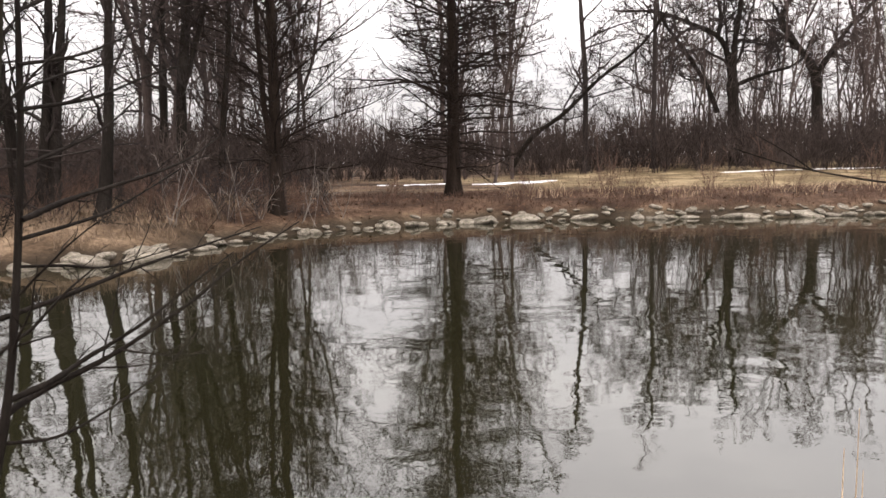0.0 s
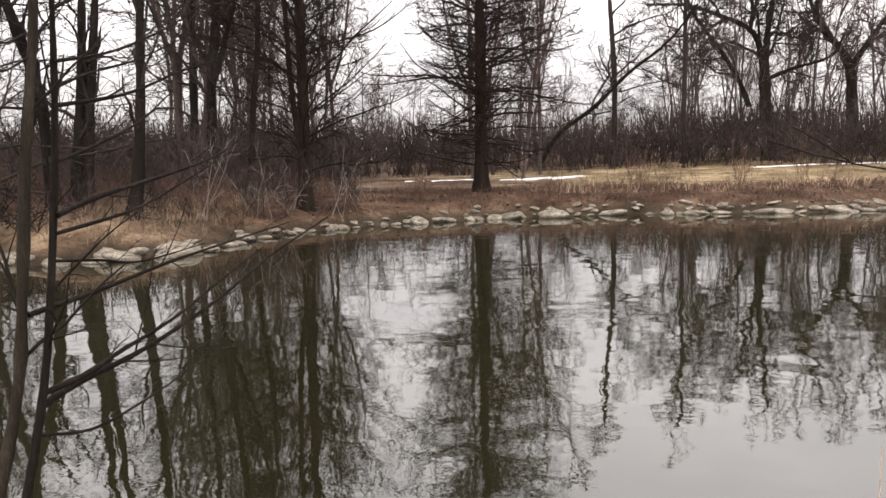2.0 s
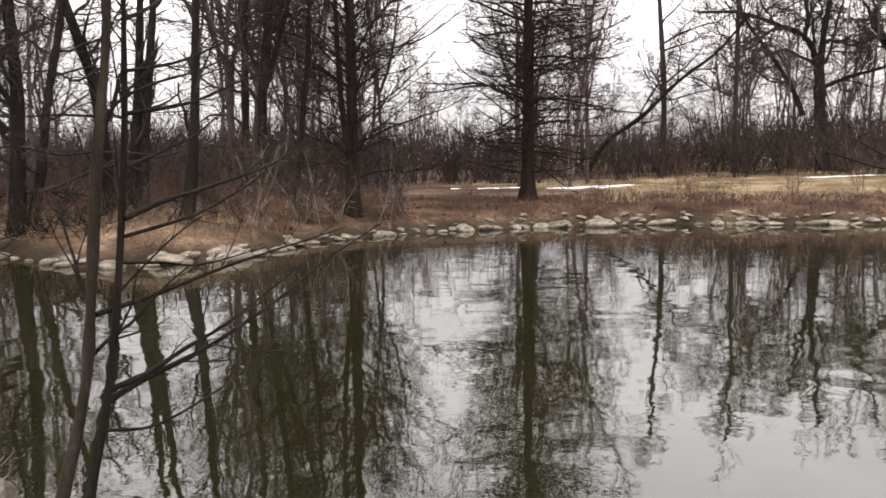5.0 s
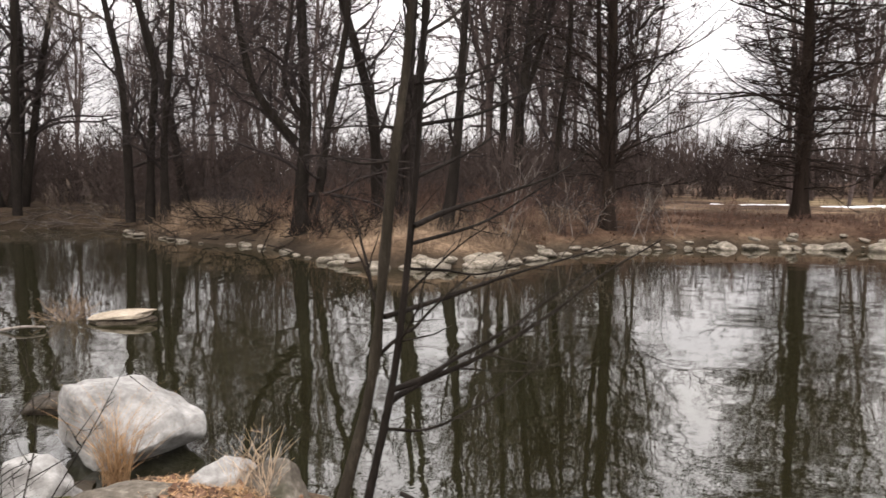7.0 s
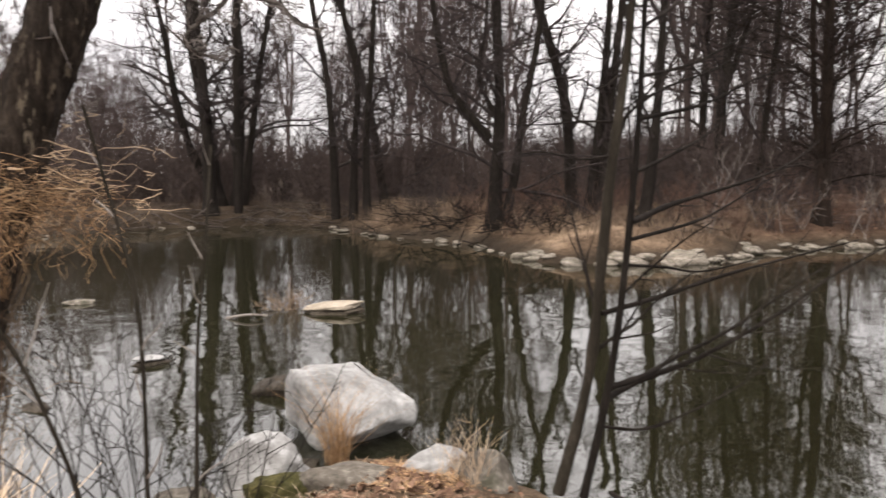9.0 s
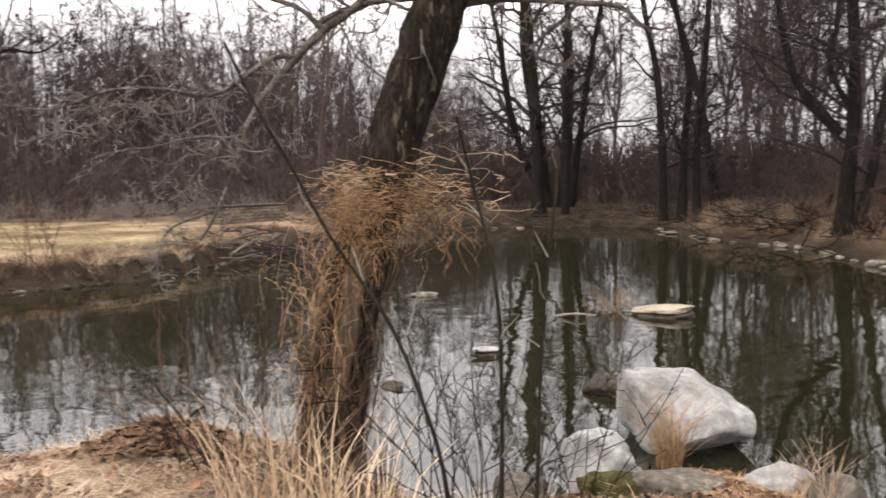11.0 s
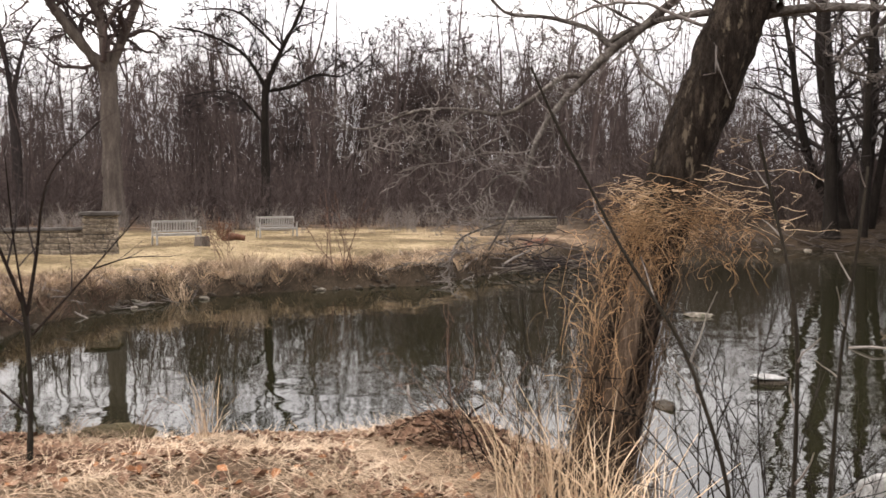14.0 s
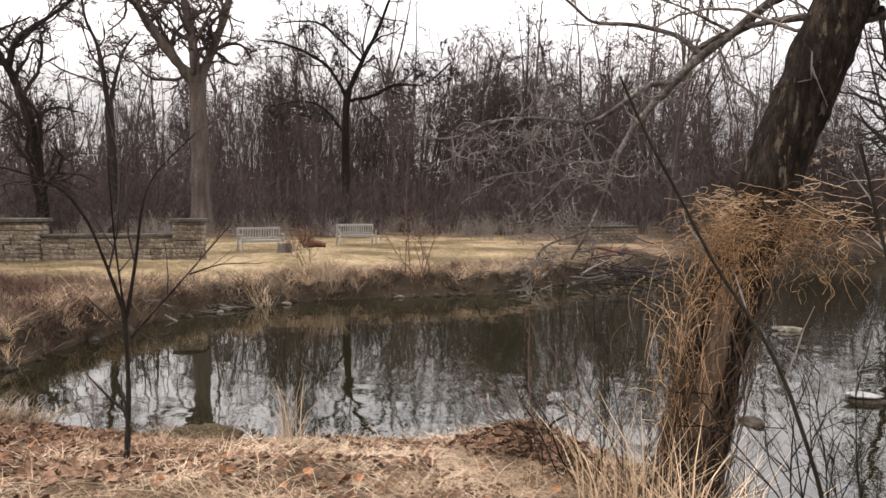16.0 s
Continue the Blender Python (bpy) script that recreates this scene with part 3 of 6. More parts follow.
bare_tree("tree", 15, [([(-38.22, 29.52, 0.59), (-38.41, 29.28, 3.67), (-38.57, 29.07, 6.85), (-38.88, 28.67, 9.97), (-38.89, 28.65, 13.68), (-39.06, 28.42, 18.5)], 0.459, 0.189), ([(-37.57, 30.34, 0.67), (-37.36, 30.6, 4.63), (-37.28, 30.69, 8.8), (-37.35, 30.61, 12.57), (-37.39, 30.56, 18.74)], 0.297, 0.135), ([(-38.34, 29.38, 1.73), (-39.0, 28.5, 3.99), (-39.47, 27.85, 7.13), (-39.75, 27.47, 10.53), (-40.17, 26.85, 14.13)], 0.27, 0.108), ([(-37.33, 30.64, 0.89), (-36.95, 31.08, 4.64), (-36.56, 31.53, 8.82), (-36.08, 32.08, 12.65), (-35.57, 32.63, 17.38)], 0.243, 0.108)], bark_dark, bark_wood, "clump of four thick dark trunks on the muddy bank", plan=SLIM)
bare_tree("tree", 16, [([(-17.41, 26.46, 0.31), (-17.35, 26.5, 2.29), (-17.21, 26.59, 5.11), (-17.33, 26.52, 9.36), (-17.31, 26.53, 13.51)], 0.288, 0.133), ([(-17.52, 26.39, 4.03), (-18.06, 26.03, 4.77), (-18.75, 25.55, 5.93), (-19.08, 25.31, 7.39), (-19.31, 25.13, 9.26), (-19.53, 24.96, 12.32)], 0.177, 0.078), ([(-17.13, 26.64, 0.35), (-16.76, 26.88, 2.29), (-16.42, 27.08, 5.13), (-15.86, 27.41, 8.56), (-15.68, 27.51, 12.55)], 0.188, 0.078), ([(-17.34, 26.51, 4.89), (-17.87, 26.16, 6.38), (-17.69, 26.28, 8.08), (-17.5, 26.41, 10.61)], 0.111, 0.055)], bark_dark, bark_wood, "multi-stemmed bare tree with dark spreading trunks at the shore", plan=SWEEP)
for seed, stems in ((17, [([(-28.11, 28.77, 0.48), (-28.18, 28.7, 4.24), (-28.36, 28.53, 7.62), (-28.77, 28.11, 10.64), (-29.01, 27.86, 14.35)], 0.225, 0.113)]), (18, [([(-27.5, 29.34, 0.42), (-27.41, 29.43, 4.26), (-27.27, 29.56, 7.43), (-27.77, 29.09, 10.75), (-27.98, 28.89, 14.52)], 0.211, 0.113)]), (19, [([(-26.32, 29.07, 0.57), (-26.32, 29.06, 4.24), (-26.08, 29.28, 8.11), (-25.85, 29.48, 14.41)], 0.192, 0.096)]), (20, [([(-15.92, 30.21, 0.6), (-16.15, 30.09, 5.11), (-16.68, 29.81, 7.66), (-17.25, 29.49, 9.94), (-17.69, 29.23, 12.63)], 0.263, 0.143)]), (21, [([(-11.07, 25.86, 0.36), (-10.85, 25.95, 2.37), (-10.65, 26.03, 4.9), (-10.49, 26.1, 8.7), (-10.4, 26.13, 12.41)], 0.197, 0.089)]), (22, [([(-14.84, 29.48, 0.76), (-14.54, 29.62, 3.69), (-14.28, 29.75, 6.74), (-14.09, 29.84, 10.73)], 0.209, 0.116), ([(-14.45, 29.67, 0.74), (-14.15, 29.81, 4.71), (-13.76, 30.0, 8.78), (-13.57, 30.08, 11.77)], 0.232, 0.116)]), (23, [([(-34.36, 27.87, 0.66), (-34.33, 27.91, 5.65), (-34.26, 27.99, 11.08), (-34.23, 28.02, 16.37)], 0.247, 0.124)]), (24, [([(-36.04, 27.36, 0.69), (-36.08, 27.3, 5.65), (-36.23, 27.11, 9.46), (-36.42, 26.85, 13.69)], 0.353, 0.177)]), (25, [([(-30.21, 34.97, -0.4), (-30.76, 34.49, 5.98), (-31.44, 33.89, 9.76), (-32.32, 33.06, 13.5)], 0.259, 0.129)]), (31, [([(-16.36, 47.25, 1.87), (-16.21, 47.3, 5.81), (-16.11, 47.34, 10.31), (-15.9, 47.41, 15.99), (-15.81, 47.44, 20.31)], 0.264, 0.141)]), (32, [([(-14.39, 44.74, 1.9), (-14.37, 44.75, 6.24), (-13.98, 44.88, 9.9), (-13.7, 44.96, 13.51), (-13.21, 45.11, 19.42)], 0.314, 0.149), ([(-14.28, 44.78, 6.85), (-13.35, 45.07, 9.92), (-12.59, 45.28, 12.97), (-11.87, 45.48, 17.77)], 0.165, 0.083)]), (33, [([(-11.69, 42.42, 1.61), (-11.42, 42.49, 5.44), (-11.01, 42.6, 9.5), (-10.9, 42.63, 15.44)], 0.186, 0.093)])):
    bare_tree("tree", seed, stems, bark_dark, bark_wood, WOODLAND, group="woodland trees at the shore", plan=SPARSE if 20 <= seed <= 22 else SLIM)
bare_tree("tree", 26, [([(27.43, 75.8, 1.64), (27.16, 75.89, 7.94), (27.07, 75.93, 9.76)], 0.612, 0.49), ([(27.07, 75.92, 9.5), (26.25, 76.22, 13.41), (23.83, 77.0, 15.12), (20.36, 77.99, 16.54), (16.8, 78.83, 16.85)], 0.327, 0.081), ([(27.17, 75.89, 9.49), (27.18, 75.88, 13.1), (27.65, 75.73, 17.13), (27.92, 75.62, 21.12)], 0.327, 0.143), ([(25.9, 76.34, 6.94), (24.89, 76.67, 9.61), (23.14, 77.22, 12.56), (20.87, 77.86, 16.09), (19.82, 78.13, 19.8)], 0.245, 0.102), ([(27.26, 75.86, 9.38), (29.52, 75.01, 10.29), (32.14, 73.92, 11.14), (33.34, 73.39, 13.64)], 0.204, 0.061), ([(25.77, 76.38, 13.7), (25.95, 76.31, 16.25), (24.7, 76.73, 19.93)], 0.204, 0.081)], bark_dark, bark_wood, "old bare oak with long crooked limbs beyond the lawn", plan=OAK, bare=1)
bare_tree("tree", 27, [([(37.82, 81.24, 1.44), (37.57, 81.36, 7.07), (37.38, 81.45, 10.42), (36.66, 81.77, 12.41)], 0.635, 0.453), ([(36.76, 81.72, 12.24), (34.93, 82.52, 15.04), (34.41, 82.74, 16.74), (35.29, 82.37, 19.42), (35.93, 82.09, 22.07)], 0.363, 0.159), ([(37.45, 81.41, 10.97), (38.92, 80.72, 13.61), (40.19, 80.09, 15.66), (41.86, 79.23, 17.61)], 0.318, 0.113), ([(35.17, 82.42, 15.02), (32.76, 83.4, 14.08), (30.71, 84.19, 15.36)], 0.182, 0.068)], bark_dark, bark_wood, "gnarled bare oak with twisted fork beyond the lawn", plan=OAK, bare=1)
bare_tree("tree", 28, [([(5.99, 70.52, 1.99), (7.71, 70.35, 4.67), (10.59, 69.97, 6.78), (13.41, 69.49, 9.56), (16.58, 68.8, 12.01), (18.75, 68.23, 14.89)], 0.224, 0.09)], bark_dark, bark_wood, "thin leaning bare tree behind the lawn")
for seed, stems in ((29, [([(12.53, 70.91, 1.9), (12.5, 70.91, 9.24), (12.1, 70.98, 15.48), (11.7, 71.05, 22.09)], 0.279, 0.151)]), (30, [([(18.11, 69.36, 0.86), (18.1, 69.36, 9.01), (18.1, 69.36, 16.03), (18.11, 69.36, 21.53)], 0.222, 0.121)])):
    bare_tree("tree", seed, stems, bark_wood, twig_haze, "slim upright bare tree at the lawn's edge", group="slim trees by the lawn")

# ---- far woods ----
def wood_template(seed, height, k1, k2, k3, fine=1.0):
    """A woodland tree: a slightly crooked trunk that may fork, and an oval crown of fine twigs."""
    rs = np.random.RandomState(seed)
    way = rs.randn(4, 2) * height * np.array([[0.0], [0.012], [0.025], [0.04]])
    line = [(way[k, 0], way[k, 1], height * f - 0.3 * (k == 0)) for k, f in enumerate((0.0, 0.3, 0.62, 1.0))]
    stems = [(line, height * 0.0068, height * 0.002)]
    for k in range(1 + seed % 2):
        a, c = rs.rand() * 6.283, np.array(line[1]) * (0.5 - 0.5 * k) + np.array(line[1 + k]) * (0.5 + 0.5 * k)
        side_ = np.array([np.cos(a), np.sin(a), 0]) * height
        stems.append(([tuple(c), tuple(c + side_ * 0.05 + (0, 0, 0.14 * height)), tuple(c + side_ * rs.uniform(0.08, 0.15) + (0, 0, 0.42 * height))], height * 0.0055, height * 0.0016))
    plan = (dict(k=max(4, int(k1 * 1.5 / len(stems))), lo=0.25, hi=1.0, ratio=0.31, angle=52, n=5, wob=0.19, lift=0.05, thick=0.42, least=0.026 * fine, oval=True),
            dict(k=k2 + 1, lo=0.12, hi=1.0, ratio=0.5, angle=46, n=3, wob=0.24, lift=0.04, thick=0.6, least=0.022 * fine),
            dict(k=k3 + 1, lo=0.1, hi=1.0, ratio=0.6, angle=44, n=2, wob=0.2, lift=0.05, thick=0.8, least=0.019 * fine))
    lv = crown(rs, stems, plan)
    return tubes(lv[0][0], lv[0][1], 5), joined([tubes(lv[1][0], lv[1][1], 3)] + [ribbons(q[0], q[1] * 1.2) for q in lv[2:]])


leans = np.random.RandomState(71)


def scatter(rs, templates, xs, ys, scales, sink=0.0):
    """One mesh of many turned copies of the templates, standing on the ground."""
    zs = ground_height(xs, ys) - sink
    pieces = []
    for x, y, z, s in zip(xs, ys, zs, scales):
        v, q = templates[rs.randint(len(templates))]
        a = rs.rand() * 6.283
        c, n = np.cos(a), np.sin(a)
        lx, ly = 0.055 * leans.randn(2)
        pieces.append(((v @ np.array([[c, n, 0], [-n, c, 0], [lx, ly, 1]])) * s + (x, y, z), q))
    return joined(pieces)


rs = np.random.RandomState(5)
woods = [joined(wood_template(100 + i, 16 + (i % 3), 17, 7, 5)) for i in range(7)]
fine_woods = [wood_template(110 + i, 16 + (i % 3), 22, 7, 5, 0.6) for i in range(5)]


CLEARINGS = ((21.5, 31.0, 0.40), (1.8, 9.2, 0.66), (-12.5, -5.0, 0.46), (55, 60, 0.7), (60, 66, 0.9), (97.5, 102, 0.90), (102, 116, 0.82))


def clearing(x, y):
    """How tall the woods stand towards each bearing: lower where the trees are young."""
    a = np.degrees(np.arctan2(-x, y))
    k = np.ones(len(x))
    for lo, hi, f in CLEARINGS:
        k = np.where((a > lo) & (a < hi), f, k)
    return k


def band(rs, count, a0, a1, r0, r1):
    """Places between two bearings (degrees to the left of ahead) and two distances."""
    a, r = np.radians(rs.uniform(a0, a1, count)), np.sqrt(rs.uniform(r0 * r0, r1 * r1, count))
    return -np.sin(a) * r, np.cos(a) * r


thin_kinds = [joined(wood_template(140 + i, 17, 9, 3, 2, 1.5)) for i in range(4)]
far_kinds = [joined(wood_template(120 + i, 17, 11, 4, 2)) for i in range(4)]


def woods_part(name, count, a0, a1, r0, r1, lo, hi, label, kinds=None, material=None):
    x, y = band(rs, count, a0, a1, r0, r1)
    ob = new(name, mesh_of(name, *scatter(rs, kinds or woods, x, y, rs.uniform(lo, hi, count) * clearing(x, y))))
    ob.data.materials.append(material or twig_haze)
    return tagged(ob, label, "woods", kind="stuff")


def tree_stand(count, a0, a1, r0, r1, lo, hi, label, group, kinds, material):
    """Single trees, each a thing with trunk and crown, that share a few shapes."""
    shapes = []
    for trunk_, twigs_ in kinds:
        pair_ = (mesh_of("trunk", *trunk_), mesh_of("crown", *twigs_))
        for me in pair_:
            me.materials.append(material)
        shapes.append(pair_)
    x, y = band(rs, count, a0, a1, r0, r1)
    scales = rs.uniform(lo, hi, count) * clearing(x, y)
    for px, py, pz, s in zip(x, y, ground_height(x, y), scales):
        k, turn = rs.randint(len(kinds)), rs.rand() * 360
        top = thing("tree", px, py, pz, label, "tree", group)
        top.matrix_basis = pose(px, py, pz, 3 * leans.randn(), 3 * leans.randn(), turn) @ Matrix.Diagonal((s, s, s, 1))
        part("trunk", shapes[k][0], None, top)
        tagged(part("crown", shapes[k][1], None, top, "fine bare twigs"), kind="stuff")


woods_part("far_woods", 30, -33, -13, 78, 118, 0.8, 1.2, "far bare woods beyond the lawn", far_kinds)
woods_part("far_woods", 52, -33, 16, 78, 125, 0.9, 1.35, "far bare woods beyond the lawn")
tree_stand(13, 8, 21, 47, 62, 1.25, 1.5, "tall slender bare tree behind the cypresses", "tall trees behind the cypresses", fine_woods, twig_haze)
tree_stand(5, -5, 3, 52, 66, 1.2, 1.4, "tall slender bare tree behind the cypresses", "tall trees behind the cypresses", fine_woods, twig_haze)
tree_stand(46, 10, 60, 50, 95, 0.9, 1.3, "bare grey-brown tree behind the muddy far bank", "woods behind the far bank", fine_woods, twig_haze)
tree_stand(16, 31.5, 41, 46, 85, 0.9, 1.25, "bare grey-brown tree behind the muddy far bank", "woods behind the far bank", fine_woods, twig_haze)
woods_part("garden_woods", 100, 56, 114, 66, 104, 0.78, 1.0, "dense bare woods behind the garden lawn")
woods_part("garden_woods", 26, 72, 90, 66, 100, 0.8, 1.0, "dense bare woods behind the garden lawn")
woods_part("garden_woods", 230, 58, 114, 72, 112, 0.75, 1.0, "bare woods deep behind the garden", far_kinds)
stem_kinds = [wood_template(130 + i, 15 + i % 3, 9, 4, 2, 0.55) for i in range(4)]
tree_stand(43, 60, 114, 52, 70, 0.8, 1.05, "slim dark bare tree at the edge of the garden woods", "slim trees of the garden woods", stem_kinds, twig_haze)
woods_part("distant_woods", 150, -34, 116, 125, 230, 0.8, 1.1, "distant bare woods closing the view", thin_kinds)


def far_stems(count, a0, a1, r0, r1, lo, hi, thick):
    """Slender leaning stems of woods so far off that only their mass shows."""
    rg = np.random.RandomState(72)
    x, y = band(rg, count, a0, a1, r0, r1)
    h = rg.uniform(lo, hi, count) * (0.85 + 0.15 * np.sin(x * 0.11 + y * 0.07)) * np.clip(clearing(x, y) + 0.25, 0, 1)
    p = np.stack([x, y, ground_height(x, y) - 0.3], -1)
    d = np.concatenate([0.10 * rg.randn(count, 2), np.ones((count, 1))], 1)
    line = [p]
    for k in range(3):
        d = d + np.concatenate([0.12 * rg.randn(count, 2), np.zeros((count, 1))], 1)
        p = p + d * (h / 3)[:, None]
        line.append(p)
    return tubes(np.stack(line, 1), thick * rg.uniform(0.5, 1.3, (count, 1)) * np.array([[1.0, 1.1, 0.8, 0.15]]), 3)


for stems in (far_stems(6500, -36, 118, 232, 275, 9, 20, 0.17), far_stems(2200, 60, 116, 150, 205, 9, 16, 0.13)):
    ob = new("distant_woods", mesh_of("distant_woods", *stems))
    ob.data.materials.append(twig_haze)
    tagged(ob, "hazy mass of distant bare woods on the skyline", "woods", kind="stuff")


def shrub_pieces(seed, height, stems, twigs, spread_=0.35, thick=0.012, sides=5):
    rs = np.random.RandomState(seed)
    P0 = np.zeros((stems, 3))
    P0[:, :2] = rs.randn(stems, 2) * height * 0.08
    d = unit(np.concatenate([rs.randn(stems, 2) * spread_, np.ones((stems, 1))], 1))
    L = height * rs.uniform(0.55, 1.0, stems)
    out, p = [P0 - (0, 0, 0.1)], P0
    for k in range(4):
        d = unit(d + 0.14 * rs.randn(stems, 3))
        p = p + d * (L / 4)[:, None]
        out.append(p)
    P = np.stack(out, 1)
    R = thick * (L / height)[:, None] * np.linspace(1, 0.4, 5)
    a1 = kids(rs, P, R, L, twigs, 0.2, 1.0, 0.34, 40, n=3, wob=0.22, lift=0.06, thick=0.7, least=thick * 0.5)
    a2 = kids(rs, *a1, 2, 0.2, 1.0, 0.75, 40, n=2, wob=0.2, lift=0.04, thick=0.8, least=thick * 0.45)
    return [tubes(P[k:k + 1], R[k:k + 1], sides) for k in range(stems)], joined([ribbons(a1[0], a1[1] * 1.2), ribbons(a2[0], a2[1] * 1.2)])


def shrub_template(seed, height, stems, twigs, spread_=0.35, thick=0.012):
    rods, fine_ = shrub_pieces(seed, height, stems, twigs, spread_, thick, 3)
    return joined(rods + [fine_])


def brush(name, material, templates, count, a0, a1, r0, r1, lo, hi, label, keep=None):
    x, y = band(rs, count, a0, a1, r0, r1)
    ok = shore_distance(x, y) > 0.7
    if keep is not None:
        ok &= keep(x, y)
    x, y = x[ok], y[ok]
    ob = new(name, mesh_of(name, *scatter(rs, templates, x, y, rs.uniform(lo, hi, len(x)))))
    ob.data.materials.append(material)
    return tagged(ob, label, "shrubs", kind="stuff")


thick_brush = [shrub_template(200 + i, 4.2, 9, 5, 0.36, 0.027) for i in range(5)]
low_brush = [shrub_template(220 + i, 1.6, 8, 4, 0.45, 0.010) for i in range(4)]
brush("far_thicket", brush_brown, thick_brush, 240, -33, 24, 66, 88, 0.7, 1.35, "dense bare thicket beyond the lawn")
brush("far_thicket", brush_brown, thick_brush, 150, -33, 24, 66, 86, 0.9, 1.6, "tall bare undergrowth beyond the lawn")
brush("far_thicket", brush_brown, thick_brush, 60, -33, -12, 66, 82, 1.0, 1.7, "tall bare undergrowth beyond the lawn")
brush("shore_thicket", brush_brown, thick_brush, 190, 9, 66, 52, 78, 1.05, 1.65, "tall bare undergrowth behind the far bank")
brush("shore_thicket", brush_brown, thick_brush, 300, 13, 66, 41, 64, 0.5, 1.3, "bare undergrowth behind the far bank")
brush("garden_thicket", twig_haze, thick_brush, 250, 64, 114, 47, 68, 0.5, 1.15, "grey bare thicket behind the garden lawn")
brush("garden_thicket", twig_haze, thick_brush, 165, 60, 114, 64, 92, 1.2, 2.1, "tall bare undergrowth among the garden woods")
brush("red_brush", twig_red, low_brush, 130, 10, 36, 29, 42, 0.6, 1.4, "low reddish bare brush on the bank")
brush("dark_brush", bark_wood, low_brush, 240, 8, 50, 29, 46, 0.5, 1.6, "low dark bare brush under the trees")
brush("bank_brush", twig_red, low_brush, 60, -34, -5, 38, 46, 0.5, 1.2, "thin reddish bare shrubs along the stony bank", lambda x, y: shore_distance(x, y) < 6)
brush("garden_brush", twig_grey, low_brush, 170, 66, 118, 39, 50, 0.5, 1.2, "pale bare brush behind the benches", lambda x, y: x < -38.5)

# ---- near trees ----
NEAR = (dict(k=9, lo=0.2, hi=1.0, ratio=0.24, angle=30, n=6, wob=0.11, lift=0.03, thick=0.42, tip=0.35, least=0.0026),
        dict(k=4, lo=0.15, hi=1.0, ratio=0.45, angle=34, n=4, wob=0.14, lift=0.03, thick=0.7, least=0.0018))
TWIGGY = (dict(k=5, lo=0.2, hi=1.0, ratio=0.14, angle=36, n=4, wob=0.2, lift=0.03, thick=0.6, least=0.002),)
GNARLED = (dict(k=10, lo=0.12, hi=1.0, ratio=0.40, angle=56, n=9, wob=0.40, lift=0.01, thick=0.34, tip=0.4, least=0.007),
           dict(k=6, lo=0.1, hi=1.0, ratio=0.55, angle=52, n=6, wob=0.45, lift=-0.02, thick=0.65, least=0.0058),
           dict(k=4, lo=0.15, hi=1.0, ratio=0.5, angle=45, n=3, wob=0.3, lift=0.0, thick=0.7, least=0.004))
main_stems = [([(-2.61, 4.08, 0.8), (-2.47, 4.16, 1.46), (-2.41, 4.19, 2.09), (-2.36, 4.22, 2.75), (-2.29, 4.25, 3.36), (-2.25, 4.27, 4.08), (-2.22, 4.28, 4.63)], 0.036, 0.019),
              ([(-2.46, 4.11, 0.8), (-2.36, 4.22, 1.46), (-2.31, 4.29, 2.05), (-2.28, 4.37, 2.75), (-2.27, 4.40, 3.15), (-2.26, 4.46, 4.07), (-2.23, 4.50, 4.59)], 0.024, 0.013)]
low_limbs = [([(-2.36, 4.22, 1.45), (-2.24, 4.50, 1.49), (-2.17, 4.76, 1.55), (-1.96, 5.06, 1.68), (-1.68, 5.36, 1.92), (-1.48, 5.63, 2.09)], 0.019, 0.004),
             ([(-2.37, 4.21, 1.38), (-2.33, 4.53, 1.42), (-2.06, 4.93, 1.54), (-1.70, 5.33, 1.79), (-1.45, 5.66, 2.02), (-1.08, 6.00, 2.27)], 0.021, 0.005),
             ([(-2.40, 4.20, 1.89), (-2.19, 4.64, 1.96), (-1.89, 5.08, 2.08), (-1.33, 5.86, 2.25)], 0.017, 0.004),
             ([(-2.30, 4.30, 2.17), (-2.16, 4.56, 2.14), (-2.02, 4.80, 2.10), (-1.77, 5.25, 2.16)], 0.010, 0.003),
             ([(-2.38, 4.20, 1.22), (-2.24, 4.46, 1.16), (-2.09, 4.71, 1.21), (-1.84, 4.97, 1.37), (-1.66, 5.20, 1.57), (-1.58, 5.40, 1.81)], 0.010, 0.003),
             ([(-1.95, 4.72, 1.61), (-1.85, 4.98, 1.52), (-1.66, 5.26, 1.45), (-1.41, 5.54, 1.44)], 0.006, 0.002)]
high_limbs = [([(-2.27, 4.32, 2.42), (-2.17, 4.66, 2.51), (-1.89, 5.05, 2.63), (-1.70, 5.39, 2.74), (-1.57, 5.71, 2.90)], 0.017, 0.004),
              ([(-2.27, 4.31, 2.32), (-2.04, 4.73, 2.41), (-1.94, 5.09, 2.51), (-1.78, 5.45, 2.67)], 0.012, 0.004),
              ([(-2.27, 4.37, 2.71), (-2.18, 4.68, 2.81), (-2.07, 4.99, 2.94), (-1.97, 5.29, 3.14)], 0.012, 0.004),
              ([(-2.27, 4.37, 3.01), (-2.06, 4.84, 3.11), (-1.86, 5.27, 3.29), (-1.69, 5.68, 3.41)], 0.013, 0.004),
              ([(-2.26, 4.37, 3.11), (-2.21, 4.74, 3.23), (-2.09, 5.13, 3.35), (-1.86, 5.53, 3.57)], 0.011, 0.003)]
